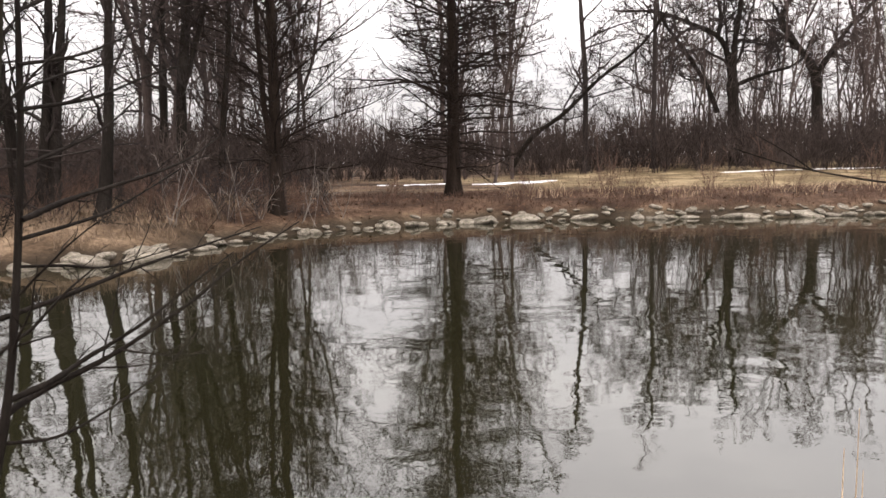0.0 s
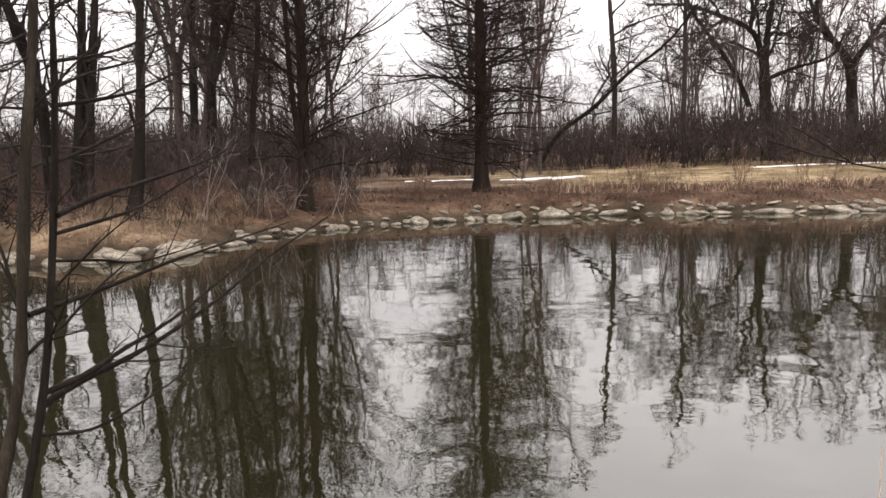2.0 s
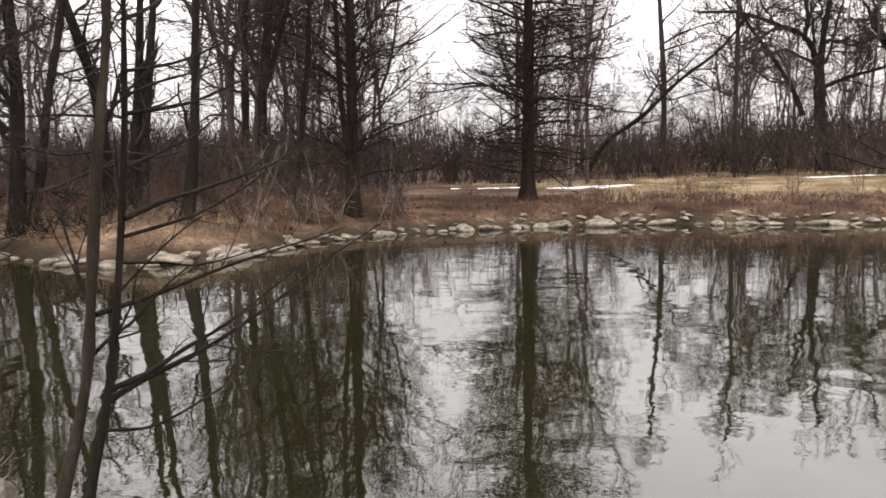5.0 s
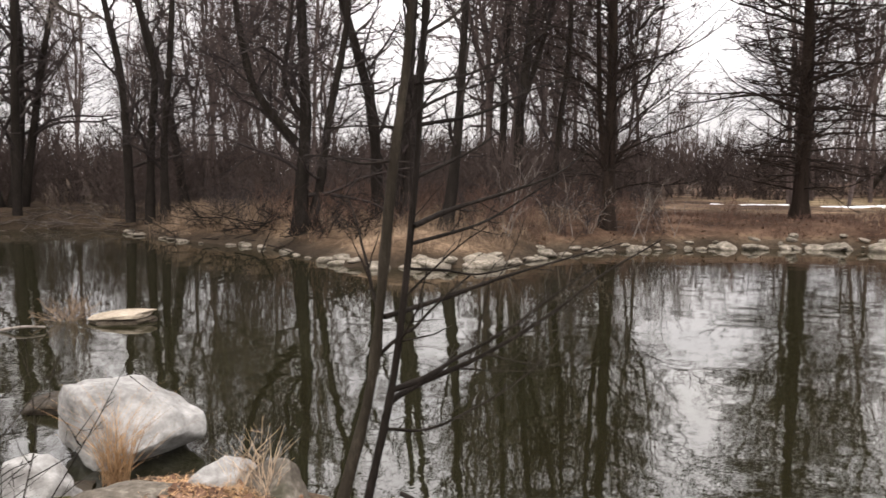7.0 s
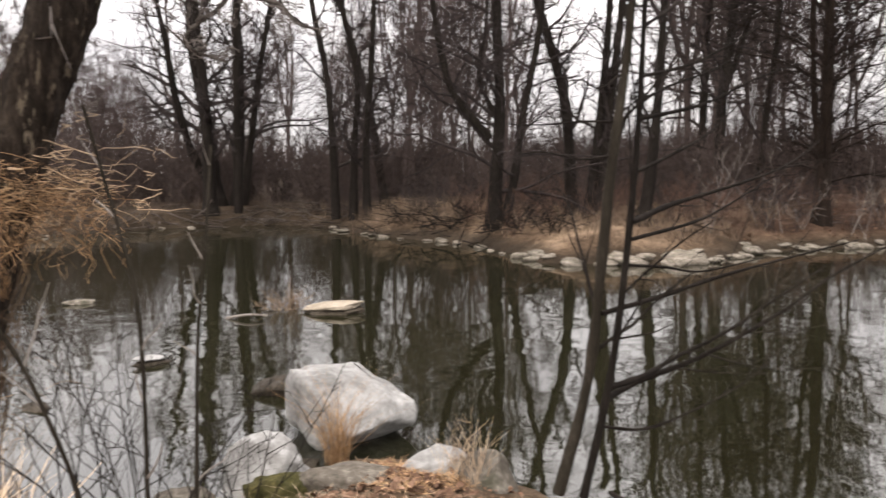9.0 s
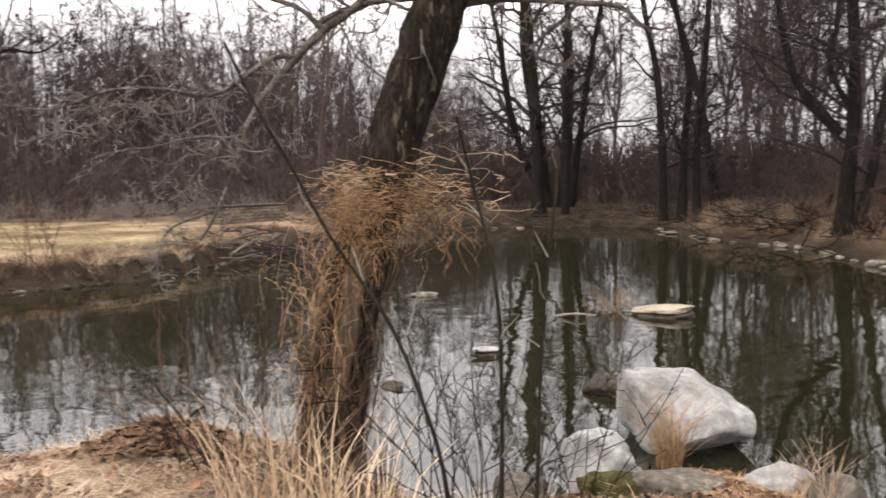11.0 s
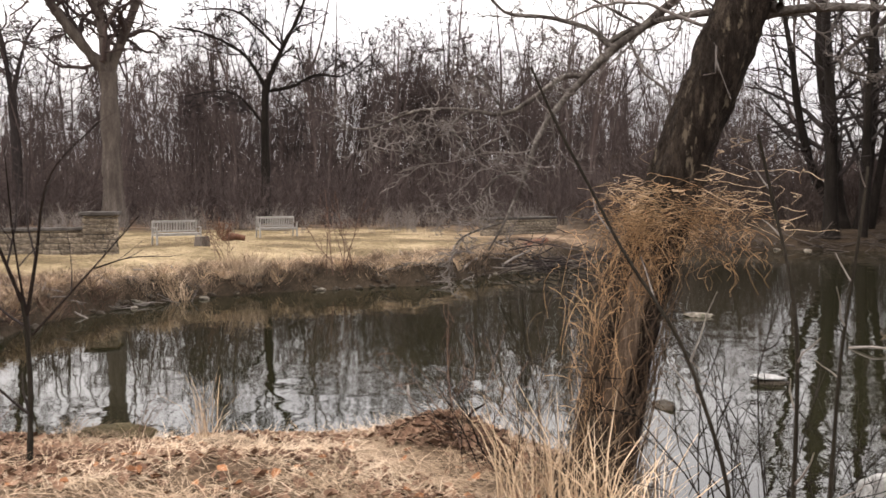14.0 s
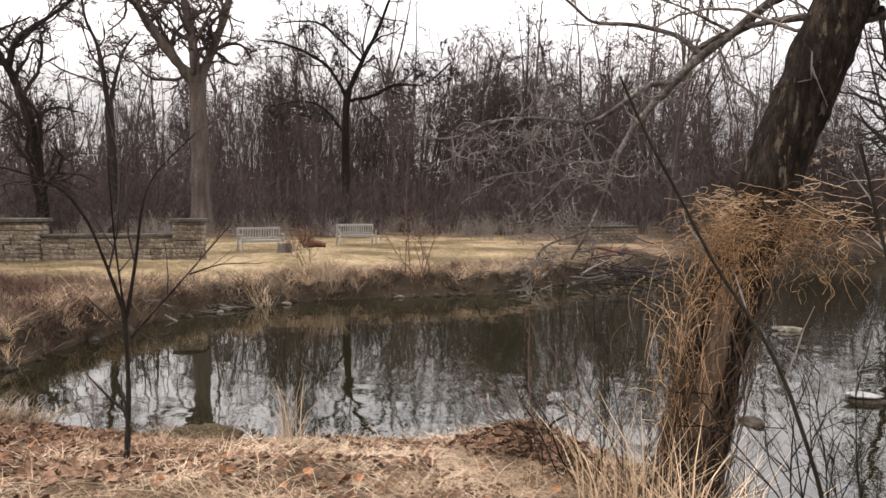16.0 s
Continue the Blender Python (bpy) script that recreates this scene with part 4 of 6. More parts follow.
top_limbs = [([(-2.26, 4.38, 3.25), (-2.11, 4.78, 3.35), (-1.93, 5.18, 3.54), (-1.79, 5.55, 3.76)], 0.011, 0.003),
             ([(-2.27, 4.43, 3.54), (-2.23, 4.77, 3.70), (-2.17, 5.11, 3.93), (-1.98, 5.50, 4.20)], 0.013, 0.004),
             ([(-2.26, 4.43, 3.80), (-2.17, 4.90, 4.07), (-1.99, 5.39, 4.47)], 0.012, 0.004),
             ([(-2.34, 4.23, 2.99), (-2.48, 4.06, 2.99), (-2.61, 3.89, 2.97), (-2.76, 3.70, 2.97)], 0.008, 0.002),
             ([(-2.36, 4.22, 2.80), (-2.48, 4.06, 2.78), (-2.61, 3.89, 2.82), (-2.71, 3.73, 2.80)], 0.008, 0.002),
             ([(-2.31, 4.24, 3.26), (-2.39, 4.11, 3.17), (-2.44, 3.99, 3.21), (-2.53, 3.84, 3.18)], 0.007, 0.002),
             ([(-2.27, 4.26, 3.64), (-2.32, 4.10, 3.77), (-2.40, 3.91, 3.82)], 0.008, 0.002)]
bare_tree("tree", 41, main_stems + low_limbs + high_limbs + top_limbs, bark_pale, bark_dark, "slender two-stemmed tree with long bare side branches over the water", plan=NEAR, foot_grow=1.15, sides=12, fine=False, limb_bark=bark_dark)
vine_tree = bare_tree("tree", 43, [([(-6.25, 1.92, -0.24), (-6.16, 2.14, 0.62), (-6.11, 2.27, 1.46), (-6.06, 2.38, 2.0), (-5.99, 2.52, 2.5), (-5.9, 2.69, 3.12), (-5.8, 2.86, 3.68), (-5.72, 3.01, 4.1), (-5.58, 3.22, 4.75), (-5.42, 3.45, 5.41)], 0.225, 0.185)] + [([(-5.22, 3.27, 4.5), (-5.82, 3.12, 4.45), (-6.94, 3.18, 4.5), (-7.11, 2.86, 4.21), (-7.21, 2.64, 4.05), (-7.3, 2.42, 3.81), (-7.44, 2.06, 3.36), (-7.49, 1.92, 2.95), (-7.55, 1.73, 2.48), (-7.59, 1.58, 2.21)], 0.066, 0.01), ([(-5.53, 3.19, 4.07), (-6.31, 3.07, 4.2), (-7.03, 3.02, 4.29), (-7.17, 2.73, 4.19), (-7.24, 2.58, 4.08)], 0.035, 0.026), ([(-7.21, 2.64, 4.06), (-7.26, 2.53, 4.18), (-7.31, 2.42, 4.26), (-7.43, 2.09, 4.36), (-7.54, 1.76, 4.4), (-7.59, 1.61, 4.53), (-7.64, 1.41, 4.72)], 0.027, 0.01), ([(-7.3, 2.42, 3.81), (-7.38, 2.24, 3.82), (-7.46, 2.01, 3.65), (-7.55, 1.72, 3.48), (-7.66, 1.32, 3.53), (-7.75, 0.9, 3.51), (-7.82, 0.48, 3.35), (-7.86, 0.06, 3.38)], 0.027, 0.006), ([(-7.63, 1.44, 3.53), (-7.68, 1.24, 3.37), (-7.64, 1.42, 3.16), (-7.59, 1.6, 3.05), (-7.52, 1.82, 3.0)], 0.014, 0.004), ([(-7.76, 0.85, 3.51), (-7.78, 0.75, 3.45), (-7.76, 0.88, 3.22), (-7.73, 1.04, 3.06), (-7.7, 1.18, 2.87)], 0.014, 0.004), ([(-7.55, 1.72, 3.5), (-7.63, 1.46, 3.84), (-7.66, 1.34, 3.58)], 0.012, 0.006), ([(-7.49, 1.92, 2.95), (-7.57, 1.67, 2.9), (-7.63, 1.45, 2.63), (-7.73, 1.01, 2.55)], 0.012, 0.004), ([(-7.55, 1.73, 2.48), (-7.66, 1.32, 2.31), (-7.69, 1.22, 1.99), (-7.68, 1.25, 1.78)], 0.012, 0.004), ([(-7.09, 2.9, 4.23), (-7.21, 2.64, 4.4), (-7.29, 2.46, 4.51), (-7.4, 2.18, 4.63)], 0.015, 0.006)] + [([(-5.88, 3.13, 4.05), (-5.72, 3.38, 4.1), (-5.52, 3.66, 4.09), (-5.29, 3.94, 4.04), (-5.07, 4.18, 3.99), (-4.96, 4.29, 3.84), (-4.88, 4.37, 3.81)], 0.043, 0.011), ([(-5.29, 3.94, 4.04), (-5.36, 3.85, 3.91), (-5.5, 3.68, 3.73), (-5.46, 3.73, 3.62), (-5.31, 3.92, 3.54)], 0.02, 0.007)], bark_scaly, twig_grey, "thick leaning tree with flaking dark bark wrapped in dead vines", plan=GNARLED, foot_grow=1.12, sides=20, bare=1, fine=False, gnarl=0.12, limb_bark=bark_lichen)
bare_tree("sapling", 44, [([(-6.26, -2.11, 0.48), (-6.26, -2.08, 1.34), (-6.26, -2.09, 1.8), (-6.25, -2.11, 2.0)], 0.021, 0.014), ([(-6.26, -2.08, 1.9), (-6.23, -2.22, 2.33), (-6.19, -2.33, 2.63), (-6.13, -2.5, 2.85), (-6.03, -2.79, 2.97), (-5.94, -3.0, 2.99)], 0.014, 0.005),
                           ([(-6.26, -2.08, 1.92), (-6.28, -2.02, 2.29), (-6.3, -1.92, 2.86), (-6.37, -1.6, 3.25)], 0.014, 0.004), ([(-6.26, -2.1, 1.98), (-6.24, -2.15, 2.49), (-6.23, -2.18, 3.05)], 0.009, 0.004),
                           ([(-6.27, -2.06, 1.76), (-6.33, -1.79, 2.07), (-6.38, -1.56, 2.34), (-6.41, -1.35, 2.59)], 0.009, 0.003), ([(-6.36, -1.66, 2.21), (-6.4, -1.42, 2.28), (-6.44, -1.14, 2.28)], 0.006, 0.002)],
          bark_pale, bark_wood, "thin forked sapling on the near bank", "sapling", plan=NEAR[1:], foot_grow=1.1, sides=8, fine=False, limb_bark=bark_red)
for seed, stems in ((45, [([(-4.28, 0.9, 3.38), (-4.23, 1.03, 3.07), (-4.17, 1.19, 2.75), (-4.11, 1.35, 2.42), (-3.99, 1.59, 2.0), (-3.92, 1.72, 1.62), (-3.86, 1.82, 1.19), (-3.83, 1.87, 0.8)], 0.007, 0.013)]), (46, [([(-3.65, 1.8, 3.0), (-3.61, 1.86, 2.68), (-3.55, 1.94, 2.21), (-3.54, 1.96, 1.65), (-3.55, 1.94, 0.93)], 0.007, 0.014)]), (47, [([(-4.53, 3.13, 2.89), (-4.56, 3.1, 2.41), (-4.59, 3.06, 1.96), (-4.61, 3.03, 1.51), (-4.64, 2.99, 0.5)], 0.008, 0.015)])):
    stems = [(s[0][::-1], s[2], s[1]) for s in stems]
    bare_tree("sapling", seed, stems, bark_pale, twig_grey, "thin bare leaning sapling stem on the bank", "sapling", "thin stems by the water", TWIGGY, 1.1, 7, fine=False)


def small_shrub(seed, x, y, height, stems, label, material=None, spread_=0.3, thick=0.006):
    """A bare shrub: each stem a part, and its twigs."""
    top = thing("shrub", x, y, ground_z(x, y) - 0.02, label, "shrub")
    rods, twigs_ = shrub_pieces(seed, height, stems, 5, spread_, thick)
    for rod in rods:
        part("stem", mesh_of("stem", *rod), material or twig_grey, top)
    tagged(part("crown", mesh_of("crown", *twigs_), material or twig_grey, top, "fine bare twigs"), kind="stuff")
    return top


small_shrub(301, -24.3, 1.5, 2.6, 8, "upright bare shrub on the grassy bank", twig_red, 0.25, 0.018)
small_shrub(302, -25.7, -1.8, 1.9, 6, "thin bare shrub on the grassy bank", twig_red, 0.25, 0.014)
small_shrub(303, -12.4, 10.9, 0.8, 30, "pale bare twigs standing out of the water", straw_dull, 2.2, 0.010).location.z = -0.05
small_shrub(304, -5.2, 2.9, 2.0, 16, "tangle of thin dark stems at the water's edge", bark_dark, 0.26, 0.008)
small_shrub(305, -5.0, 3.35, 1.7, 12, "tangle of thin dark stems at the water's edge", bark_dark, 0.3, 0.007)
small_shrub(306, -7.0, 1.55, 2.2, 13, "bushy thin dark twigs beside the leaning tree", bark_dark, 0.5, 0.007)
small_shrub(311, -6.65, 1.95, 1.7, 16, "bushy thin twigs beside the leaning tree", vine_brown, 0.5, 0.005)
small_shrub(312, -7.5, 1.35, 1.6, 9, "bushy thin reddish twigs beside the leaning tree", twig_red, 0.5, 0.007)
for k, (sx, sy, hh) in enumerate(((-19.5, 26.6, 2.6), (-15.6, 25.4, 2.8), (-13.4, 24.2, 2.2), (-22.5, 27.4, 2.4))):
    small_shrub(340 + k, sx, sy, hh, 12, "low tangle of dark bent branches on the bank", bark_dark, 1.1, 0.022)
for k, (sx, sy, hh) in enumerate(((-5.6, 31.9, 3.2), (-8.1, 30.2, 3.0), (-9.3, 27.4, 3.4), (-4.3, 33.6, 2.8), (-7.2, 31.0, 2.4))):
    small_shrub(350 + k, sx, sy, hh, 4, "thin crooked pale shrub below the cypress", twig_grey, 0.35, 0.016)
small_shrub(307, -10.2, -3.6, 0.8, 7, "thin dead stems at the water's edge", twig_red, 0.35, 0.006)
small_shrub(308, -4.15, 5.45, 0.75, 4, "dry forked weed between the stones", straw_dull, 0.3, 0.006)
small_shrub(309, 1.55, 5.4, 0.6, 3, "thin dry weed stalks at the water", twig_grey, 0.3, 0.004)
small_shrub(310, -9.3, -1.9, 0.7, 5, "thin dead stems at the water's edge", twig_red, 0.35, 0.005)
for k, (sx, sy, hh) in enumerate(((9.0, 41, 3.6), (13.5, 40.5, 3.2), (17, 41.5, 3.4), (22, 41, 3.0), (4.2, 40, 1.8), (-2.5, 37.5, 1.6), (26, 42, 2.6))):
    small_shrub(320 + k, sx, sy, hh, 7, "tall thin reddish shrub on the stony bank", twig_red, 0.22, 0.02)

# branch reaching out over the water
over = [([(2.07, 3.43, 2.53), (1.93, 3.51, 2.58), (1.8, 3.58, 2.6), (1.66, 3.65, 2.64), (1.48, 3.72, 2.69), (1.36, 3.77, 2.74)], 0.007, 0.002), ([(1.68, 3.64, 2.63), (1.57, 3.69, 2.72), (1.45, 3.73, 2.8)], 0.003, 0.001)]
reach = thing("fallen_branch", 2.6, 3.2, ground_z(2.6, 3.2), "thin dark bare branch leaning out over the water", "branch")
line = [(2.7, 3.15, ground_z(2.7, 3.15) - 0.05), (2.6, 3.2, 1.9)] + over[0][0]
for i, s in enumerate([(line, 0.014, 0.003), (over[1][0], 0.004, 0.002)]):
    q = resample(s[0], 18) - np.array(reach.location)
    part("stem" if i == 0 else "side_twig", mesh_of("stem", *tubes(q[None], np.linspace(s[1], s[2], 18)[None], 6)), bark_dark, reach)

# dead vines hanging round the leaning trunk
rs = np.random.RandomState(77)
trunk_line = resample([([(-6.25, 1.92, -0.24), (-6.16, 2.14, 0.62), (-6.11, 2.27, 1.46), (-6.06, 2.38, 2.0), (-5.99, 2.52, 2.5), (-5.9, 2.69, 3.12), (-5.8, 2.86, 3.68), (-5.72, 3.01, 4.1), (-5.58, 3.22, 4.75), (-5.42, 3.45, 5.41)], 0.225, 0.185)][0][0], 60)


def trunk_at(z):
    return np.array([np.interp(z, trunk_line[:, 2], trunk_line[:, k]) for k in (0, 1)] + [z])


def tangle_lines(count, z, half, length, thick, fall, n=10, curl=0.5):
    """Strands that wander and curl inside a flattened heap round the trunk."""
    c = trunk_at(z)
    p = c + rs.randn(count, 3) * np.array(half)
    a, turn = rs.rand(count) * 6.283, rs.randn(count) * curl
    slope = 0.35 * rs.randn(count)
    L = length * rs.uniform(0.4, 1.1, count)
    line = []
    for k in range(n):
        line.append(p)
        a = a + turn + 0.3 * rs.randn(count)
        slope = 0.7 * slope + 0.25 * rs.randn(count) - fall * (k + 1) / n
        d = unit(np.stack([np.cos(a), np.sin(a), slope], -1))
        p = p + d * (L / n)[:, None]
    return tubes(np.stack(line, 1), thick * rs.uniform(0.6, 1.3, (count, 1)) * np.linspace(1, 0.6, n), 3)


def heap_lines(count, centre, half, along, length, thick, fall, n=10, curl=0.3, bias=0.0):
    """Strands of a flattened heap, most of them lying along one bearing and drooping at the ends."""
    u = np.array([np.cos(along), np.sin(along), 0.0])
    w = np.array([-u[1], u[0], 0.0])
    g = np.clip(rs.randn(count, 3), -1.9, 1.9) * np.array(half)
    p = np.array(centre) + g[:, :1] * u + g[:, 1:2] * w + g[:, 2:] * np.array([0, 0, 1.0])
    a = along + 0.7 * rs.randn(count) + np.pi * (rs.rand(count) < 0.5)
    turn, slope = rs.randn(count) * curl, bias + 0.3 * rs.randn(count)
    L = length * rs.uniform(0.35, 1.1, count)
    p = p - 0.4 * L[:, None] * np.stack([np.cos(a), np.sin(a), 0 * a], -1)
    line = []
    for k in range(n):
        line.append(p)
        a = a + turn + 0.22 * rs.randn(count)
        slope = 0.8 * slope + 0.2 * rs.randn(count) - fall * (k + 1) / n
        p = p + unit(np.stack([np.cos(a), np.sin(a), slope], -1)) * (L / n)[:, None]
    return tubes(np.stack(line, 1), thick * rs.uniform(0.5, 1.4, (count, 1)) * np.linspace(1, 0.6, n), 3)


ALONG = radians(70)
side = np.array([math.cos(ALONG), math.sin(ALONG), 0.0])
front = np.array([0.94, -0.34, 0.0])
tangle = thing("vine_tangle", *trunk_at(2.6), "tan tangle of dead vines draped over the leaning trunk", "vine")
for label, material, lines in (("matted tan vines heaped round the trunk", vine_tan, [heap_lines(380, trunk_at(2.60) + 0.05 * side + 0.12 * front, (0.24, 0.13, 0.10), ALONG, 0.5, 0.0020, 0.2, 12, 0.5), heap_lines(380, trunk_at(2.54) - 0.13 * side + 0.22 * front, (0.12, 0.09, 0.13), ALONG, 0.36, 0.0020, 0.45, 10, 0.55)]),
                               ("older brown vines inside the heap", vine_brown, [heap_lines(330, trunk_at(2.56) + 0.08 * side + 0.12 * front, (0.25, 0.14, 0.13), ALONG, 0.5, 0.0027, 0.35, 12, 0.5)]),
                               ("loose curling vines arching out of the heap", straw_pale, [heap_lines(70, trunk_at(2.66) + 0.22 * side, (0.33, 0.2, 0.12), ALONG, 0.75, 0.0023, 0.2, 16, 0.5, 0.14), heap_lines(24, trunk_at(2.82) + 0.34 * side + 0.1 * front, (0.26, 0.2, 0.13), ALONG, 0.75, 0.0032, 0.0, 14, 0.55, 0.2)]),
                               ("long curtain of tan vines down the trunk", vine_tan, [heap_lines(150, trunk_at(1.65) - 0.20 * side + 0.16 * front, (0.09, 0.09, 0.42), ALONG, 0.7, 0.0018, 2.0, 10, 0.3)]),
                               ("old brown vines hanging down the trunk", vine_brown, [heap_lines(200, trunk_at(1.35) - 0.16 * side + 0.16 * front, (0.12, 0.09, 0.42), ALONG, 0.7, 0.0022, 1.8, 10, 0.35)]),
                               ("vines hanging down from the heap", vine_tan, [heap_lines(240, trunk_at(2.28) - 0.12 * side + 0.18 * front, (0.08, 0.08, 0.18), ALONG, 0.4, 0.0023, 1.3, 10, 0.4), heap_lines(110, trunk_at(2.38) + 0.34 * side, (0.18, 0.16, 0.16), ALONG, 0.45, 0.0023, 0.6, 12, 0.6)])):
    v, q = joined(lines)
    tagged(part("vine_mass", mesh_of("vine_mass", v - np.array(tangle.location), q), material, tangle, label), kind="stuff")
lower = thing("climbing_vine", *trunk_at(0.6), "brown dead vines climbing the lower trunk", "vine")


def climbers(count, z0, z1, thick):
    out = []
    for i in range(count):
        zz = np.linspace(rs.uniform(z0, z0 + 0.8), rs.uniform(z1 - 1.2, z1), 14)
        a = rs.rand() * 6.283 + np.cumsum(rs.randn(14) * 0.17)
        c = np.array([trunk_at(t) for t in zz])
        r = 0.215 + 0.04 * rs.rand() + np.abs(np.cumsum(rs.randn(14) * 0.02)) + 0.05 * np.exp(-np.maximum(zz - 0.5, 0) / 0.3)
        c[:, 0] += np.cos(a) * r
        c[:, 1] += np.sin(a) * r
        out.append(c)
    P = np.stack(out)
    return tubes(P, thick * rs.uniform(0.35, 1.9, (count, 1)) * np.ones((1, 14)), 4)


# barkless patch on the side of the trunk that faces the near bank
zs, az = np.linspace(0.9, 2.35, 34), math.atan2(-trunk_at(1.6)[1], -trunk_at(1.6)[0]) + np.linspace(-0.65, 0.4, 18)
shell = np.zeros((34, 18, 3))
for i, z in enumerate(zs):
    edge = 0.016 * math.sin(5 * z) + 0.012 * math.sin(13 * z)
    for j, a in enumerate(az):
        inset = 0.10 * max(0.0, abs(j - 8.5) / 8.5 - 0.55) + 0.12 * max(0.0, abs(i - 16.5) / 16.5 - 0.75)
        r = 0.243 - inset + edge * (j / 17 - 0.5) + 0.006 * math.sin(17 * a + 3 * z) + 0.004 * rs.randn()
        shell[i, j] = trunk_at(z) + np.array([math.cos(a) * r, math.sin(a) * r, 0])
ij = np.arange(34 * 18).reshape(34, 18)
foot = np.array(vine_tree.location)
part("bare_patch", mesh_of("bare_patch", shell.reshape(-1, 3) - foot, np.stack([ij[:-1, :-1], ij[1:, :-1], ij[1:, 1:], ij[:-1, 1:]], -1).reshape(-1, 4)), bare_wood, vine_tree, "pale brown barkless wood")

for label, lines in (("old brown vine stems on the trunk", climbers(70, 0.1, 2.6, 0.0036)), ("loose brown tendrils round the trunk", tangle_lines(260, 1.5, (0.18, 0.18, 0.5), 0.55, 0.0028, 0.6, 9, 0.4))):
    tagged(part("vine_mass", mesh_of("vine_mass", lines[0] - np.array(lower.location), lines[1]), vine_brown, lower, label), kind="stuff")

# ---- rocks ----
def rock_mesh(seed, sx, sy, sz, level=3, rough=0.16, cuts=6, name="rock", depth=0.55, faces=(), knobs=()):
    """A worn boulder: a ball cut by random planes and dented."""
    rs = np.random.RandomState(seed)
    bm = bmesh.new()
    bmesh.ops.create_icosphere(bm, subdivisions=level, radius=1.3 if faces else 1.0)
    planes = [(unit(rs.randn(3)), rs.uniform(depth, 0.9)) for _ in range(cuts)] + [(unit(np.array(n_, float)), d_) for n_, d_ in faces]
    off = Vector(rs.rand(3) * 50)
    for v in bm.verts:
        c = np.array(v.co)
        for nrm, dist in planes:
            over_ = c @ nrm - dist
            if over_ > 0:
                c = c - nrm * over_ * 0.95
        k = 1 + rough * noise.fractal(Vector(c) * 1.3 + off, 0.9, 2.0, 3) + 0.25 * rough * noise.noise(Vector(c) * 6 + off) + 0.1 * rough * noise.noise(Vector(c) * 17 + off)
        for way, amount, width in knobs:
            k += amount * math.exp(-float(np.sum((unit(c) - unit(np.array(way, float))) ** 2)) / width)
        v.co = (c[0] * k * sx, c[1] * k * sy, c[2] * k * sz)
    for f in bm.faces:
        f.smooth = True
    me = bpy.data.meshes.new(name)
    bm.to_mesh(me)
    bm.free()
    return me


def rock(seed, x, y, z, sx, sy, sz, turn, material, label, tilt=(0, 0), rough=0.16, cuts=6, level=4, depth=0.55, faces=(), knobs=()):
    me = rock_mesh(seed, sx, sy, sz, level, rough, cuts, depth=depth, faces=faces, knobs=knobs)
    me.materials.append(material)
    ob = new("rock", me)
    ob.matrix_basis = pose(x, y, z, tilt[0], tilt[1], turn)
    return tagged(ob, label, "rock")


BOULDER = (((-1, -0.15, 0.1), 0.98), ((0.0, 0.1, 1), 0.90), ((0.62, 0, 0.78), 0.92), ((-0.75, -0.2, -0.62), 0.86), ((0.1, -0.8, 0.55), 0.96), ((-0.6, -0.78, -0.05), 0.92), ((0.35, -0.5, -0.8), 0.78), ((0, 0, -1), 0.95))
rock(1, -6.07, 5.84, 0.27, 0.51, 0.49, 0.47, 46, stone_grey, "large rounded grey boulder with a knob and undercut base", (0, 0), 0.10, 0, 5, 0.70, BOULDER, (((1, -0.2, -0.12), 0.15, 0.10), ((-0.7, 0.0, 0.6), 0.11, 0.3)))
rock(2, -5.60, 4.36, 0.12, 0.40, 0.36, 0.36, 30, stone_grey, "pale rough boulder with dents beside the big one", (0, -8), 0.17, 9, 5)
rock(3, -4.48, 5.30, 0.18, 0.36, 0.26, 0.20, 40, stone_grey, "flat grey stone among dry leaves", (4, 0), 0.15, 8)
rock(4, -3.95, 5.38, 0.16, 0.28, 0.25, 0.25, 10, stone_bank, "squared brown grey stone on the bank", (0, 0), 0.12, 9)
rock(5, -4.68, 4.62, 0.14, 0.60, 0.34, 0.20, 35, stone_bank, "long flat grey slab on the bank", (0, 4), 0.12, 8)
rock(6, -7.75, 6.75, 0.03, 0.50, 0.30, 0.19, 40, mud_and_shade, "wet dark stone low in the water")
rock(7, -5.85, 3.75, 0.02, 0.30, 0.22, 0.16, 60, stone_bank, "small wet stone at the shore")
rock(8, -11.40, 11.33, 0.115, 0.66, 0.42, 0.09, 26, stone_tan, "flat tan slab lying in shallow water", (0, -4), 0.16, 7)
# added dark body: the slab's shadow on the water, built as a shape
rock(17, -11.37, 11.28, 0.0, 0.66, 0.44, 0.115, 26, mud_and_shade, "dark stone added as the shade under the tan slab")
rock(9, -10.55, 6.60, 0.085, 0.25, 0.15, 0.04, 70, stone_grey, "thin pale slab lying on a dark stone in the water", (0, 2), 0.10, 5)
rock(18, -10.55, 6.62, 0.0, 0.27, 0.16, 0.075, 70, mud_and_shade, "wet dark stone under the thin pale slab")
rock(10, -9.65, 4.5, 0.0, 0.20, 0.15, 0.09, 10, mud_and_shade, "small dark stone breaking the water")
rock(12, -16.6, 9.0, 0.02, 0.40, 0.2, 0.08, 65, stone_bank, "low pale slab in the water")
rock(13, -5.75, 4.85, 0.0, 0.34, 0.24, 0.14, 80, mud_and_shade, "wet dark stone at the shore")
rock(14, -5.12, 4.2, 0.12, 0.32, 0.26, 0.18, 0, moss_green, "mossy low mound beside the stones", rough=0.42)
rock(15, -21.6, -3.85, 0.05, 0.45, 0.2, 0.10, 60, stone_bank, "flat pale stone under the grassy bank")
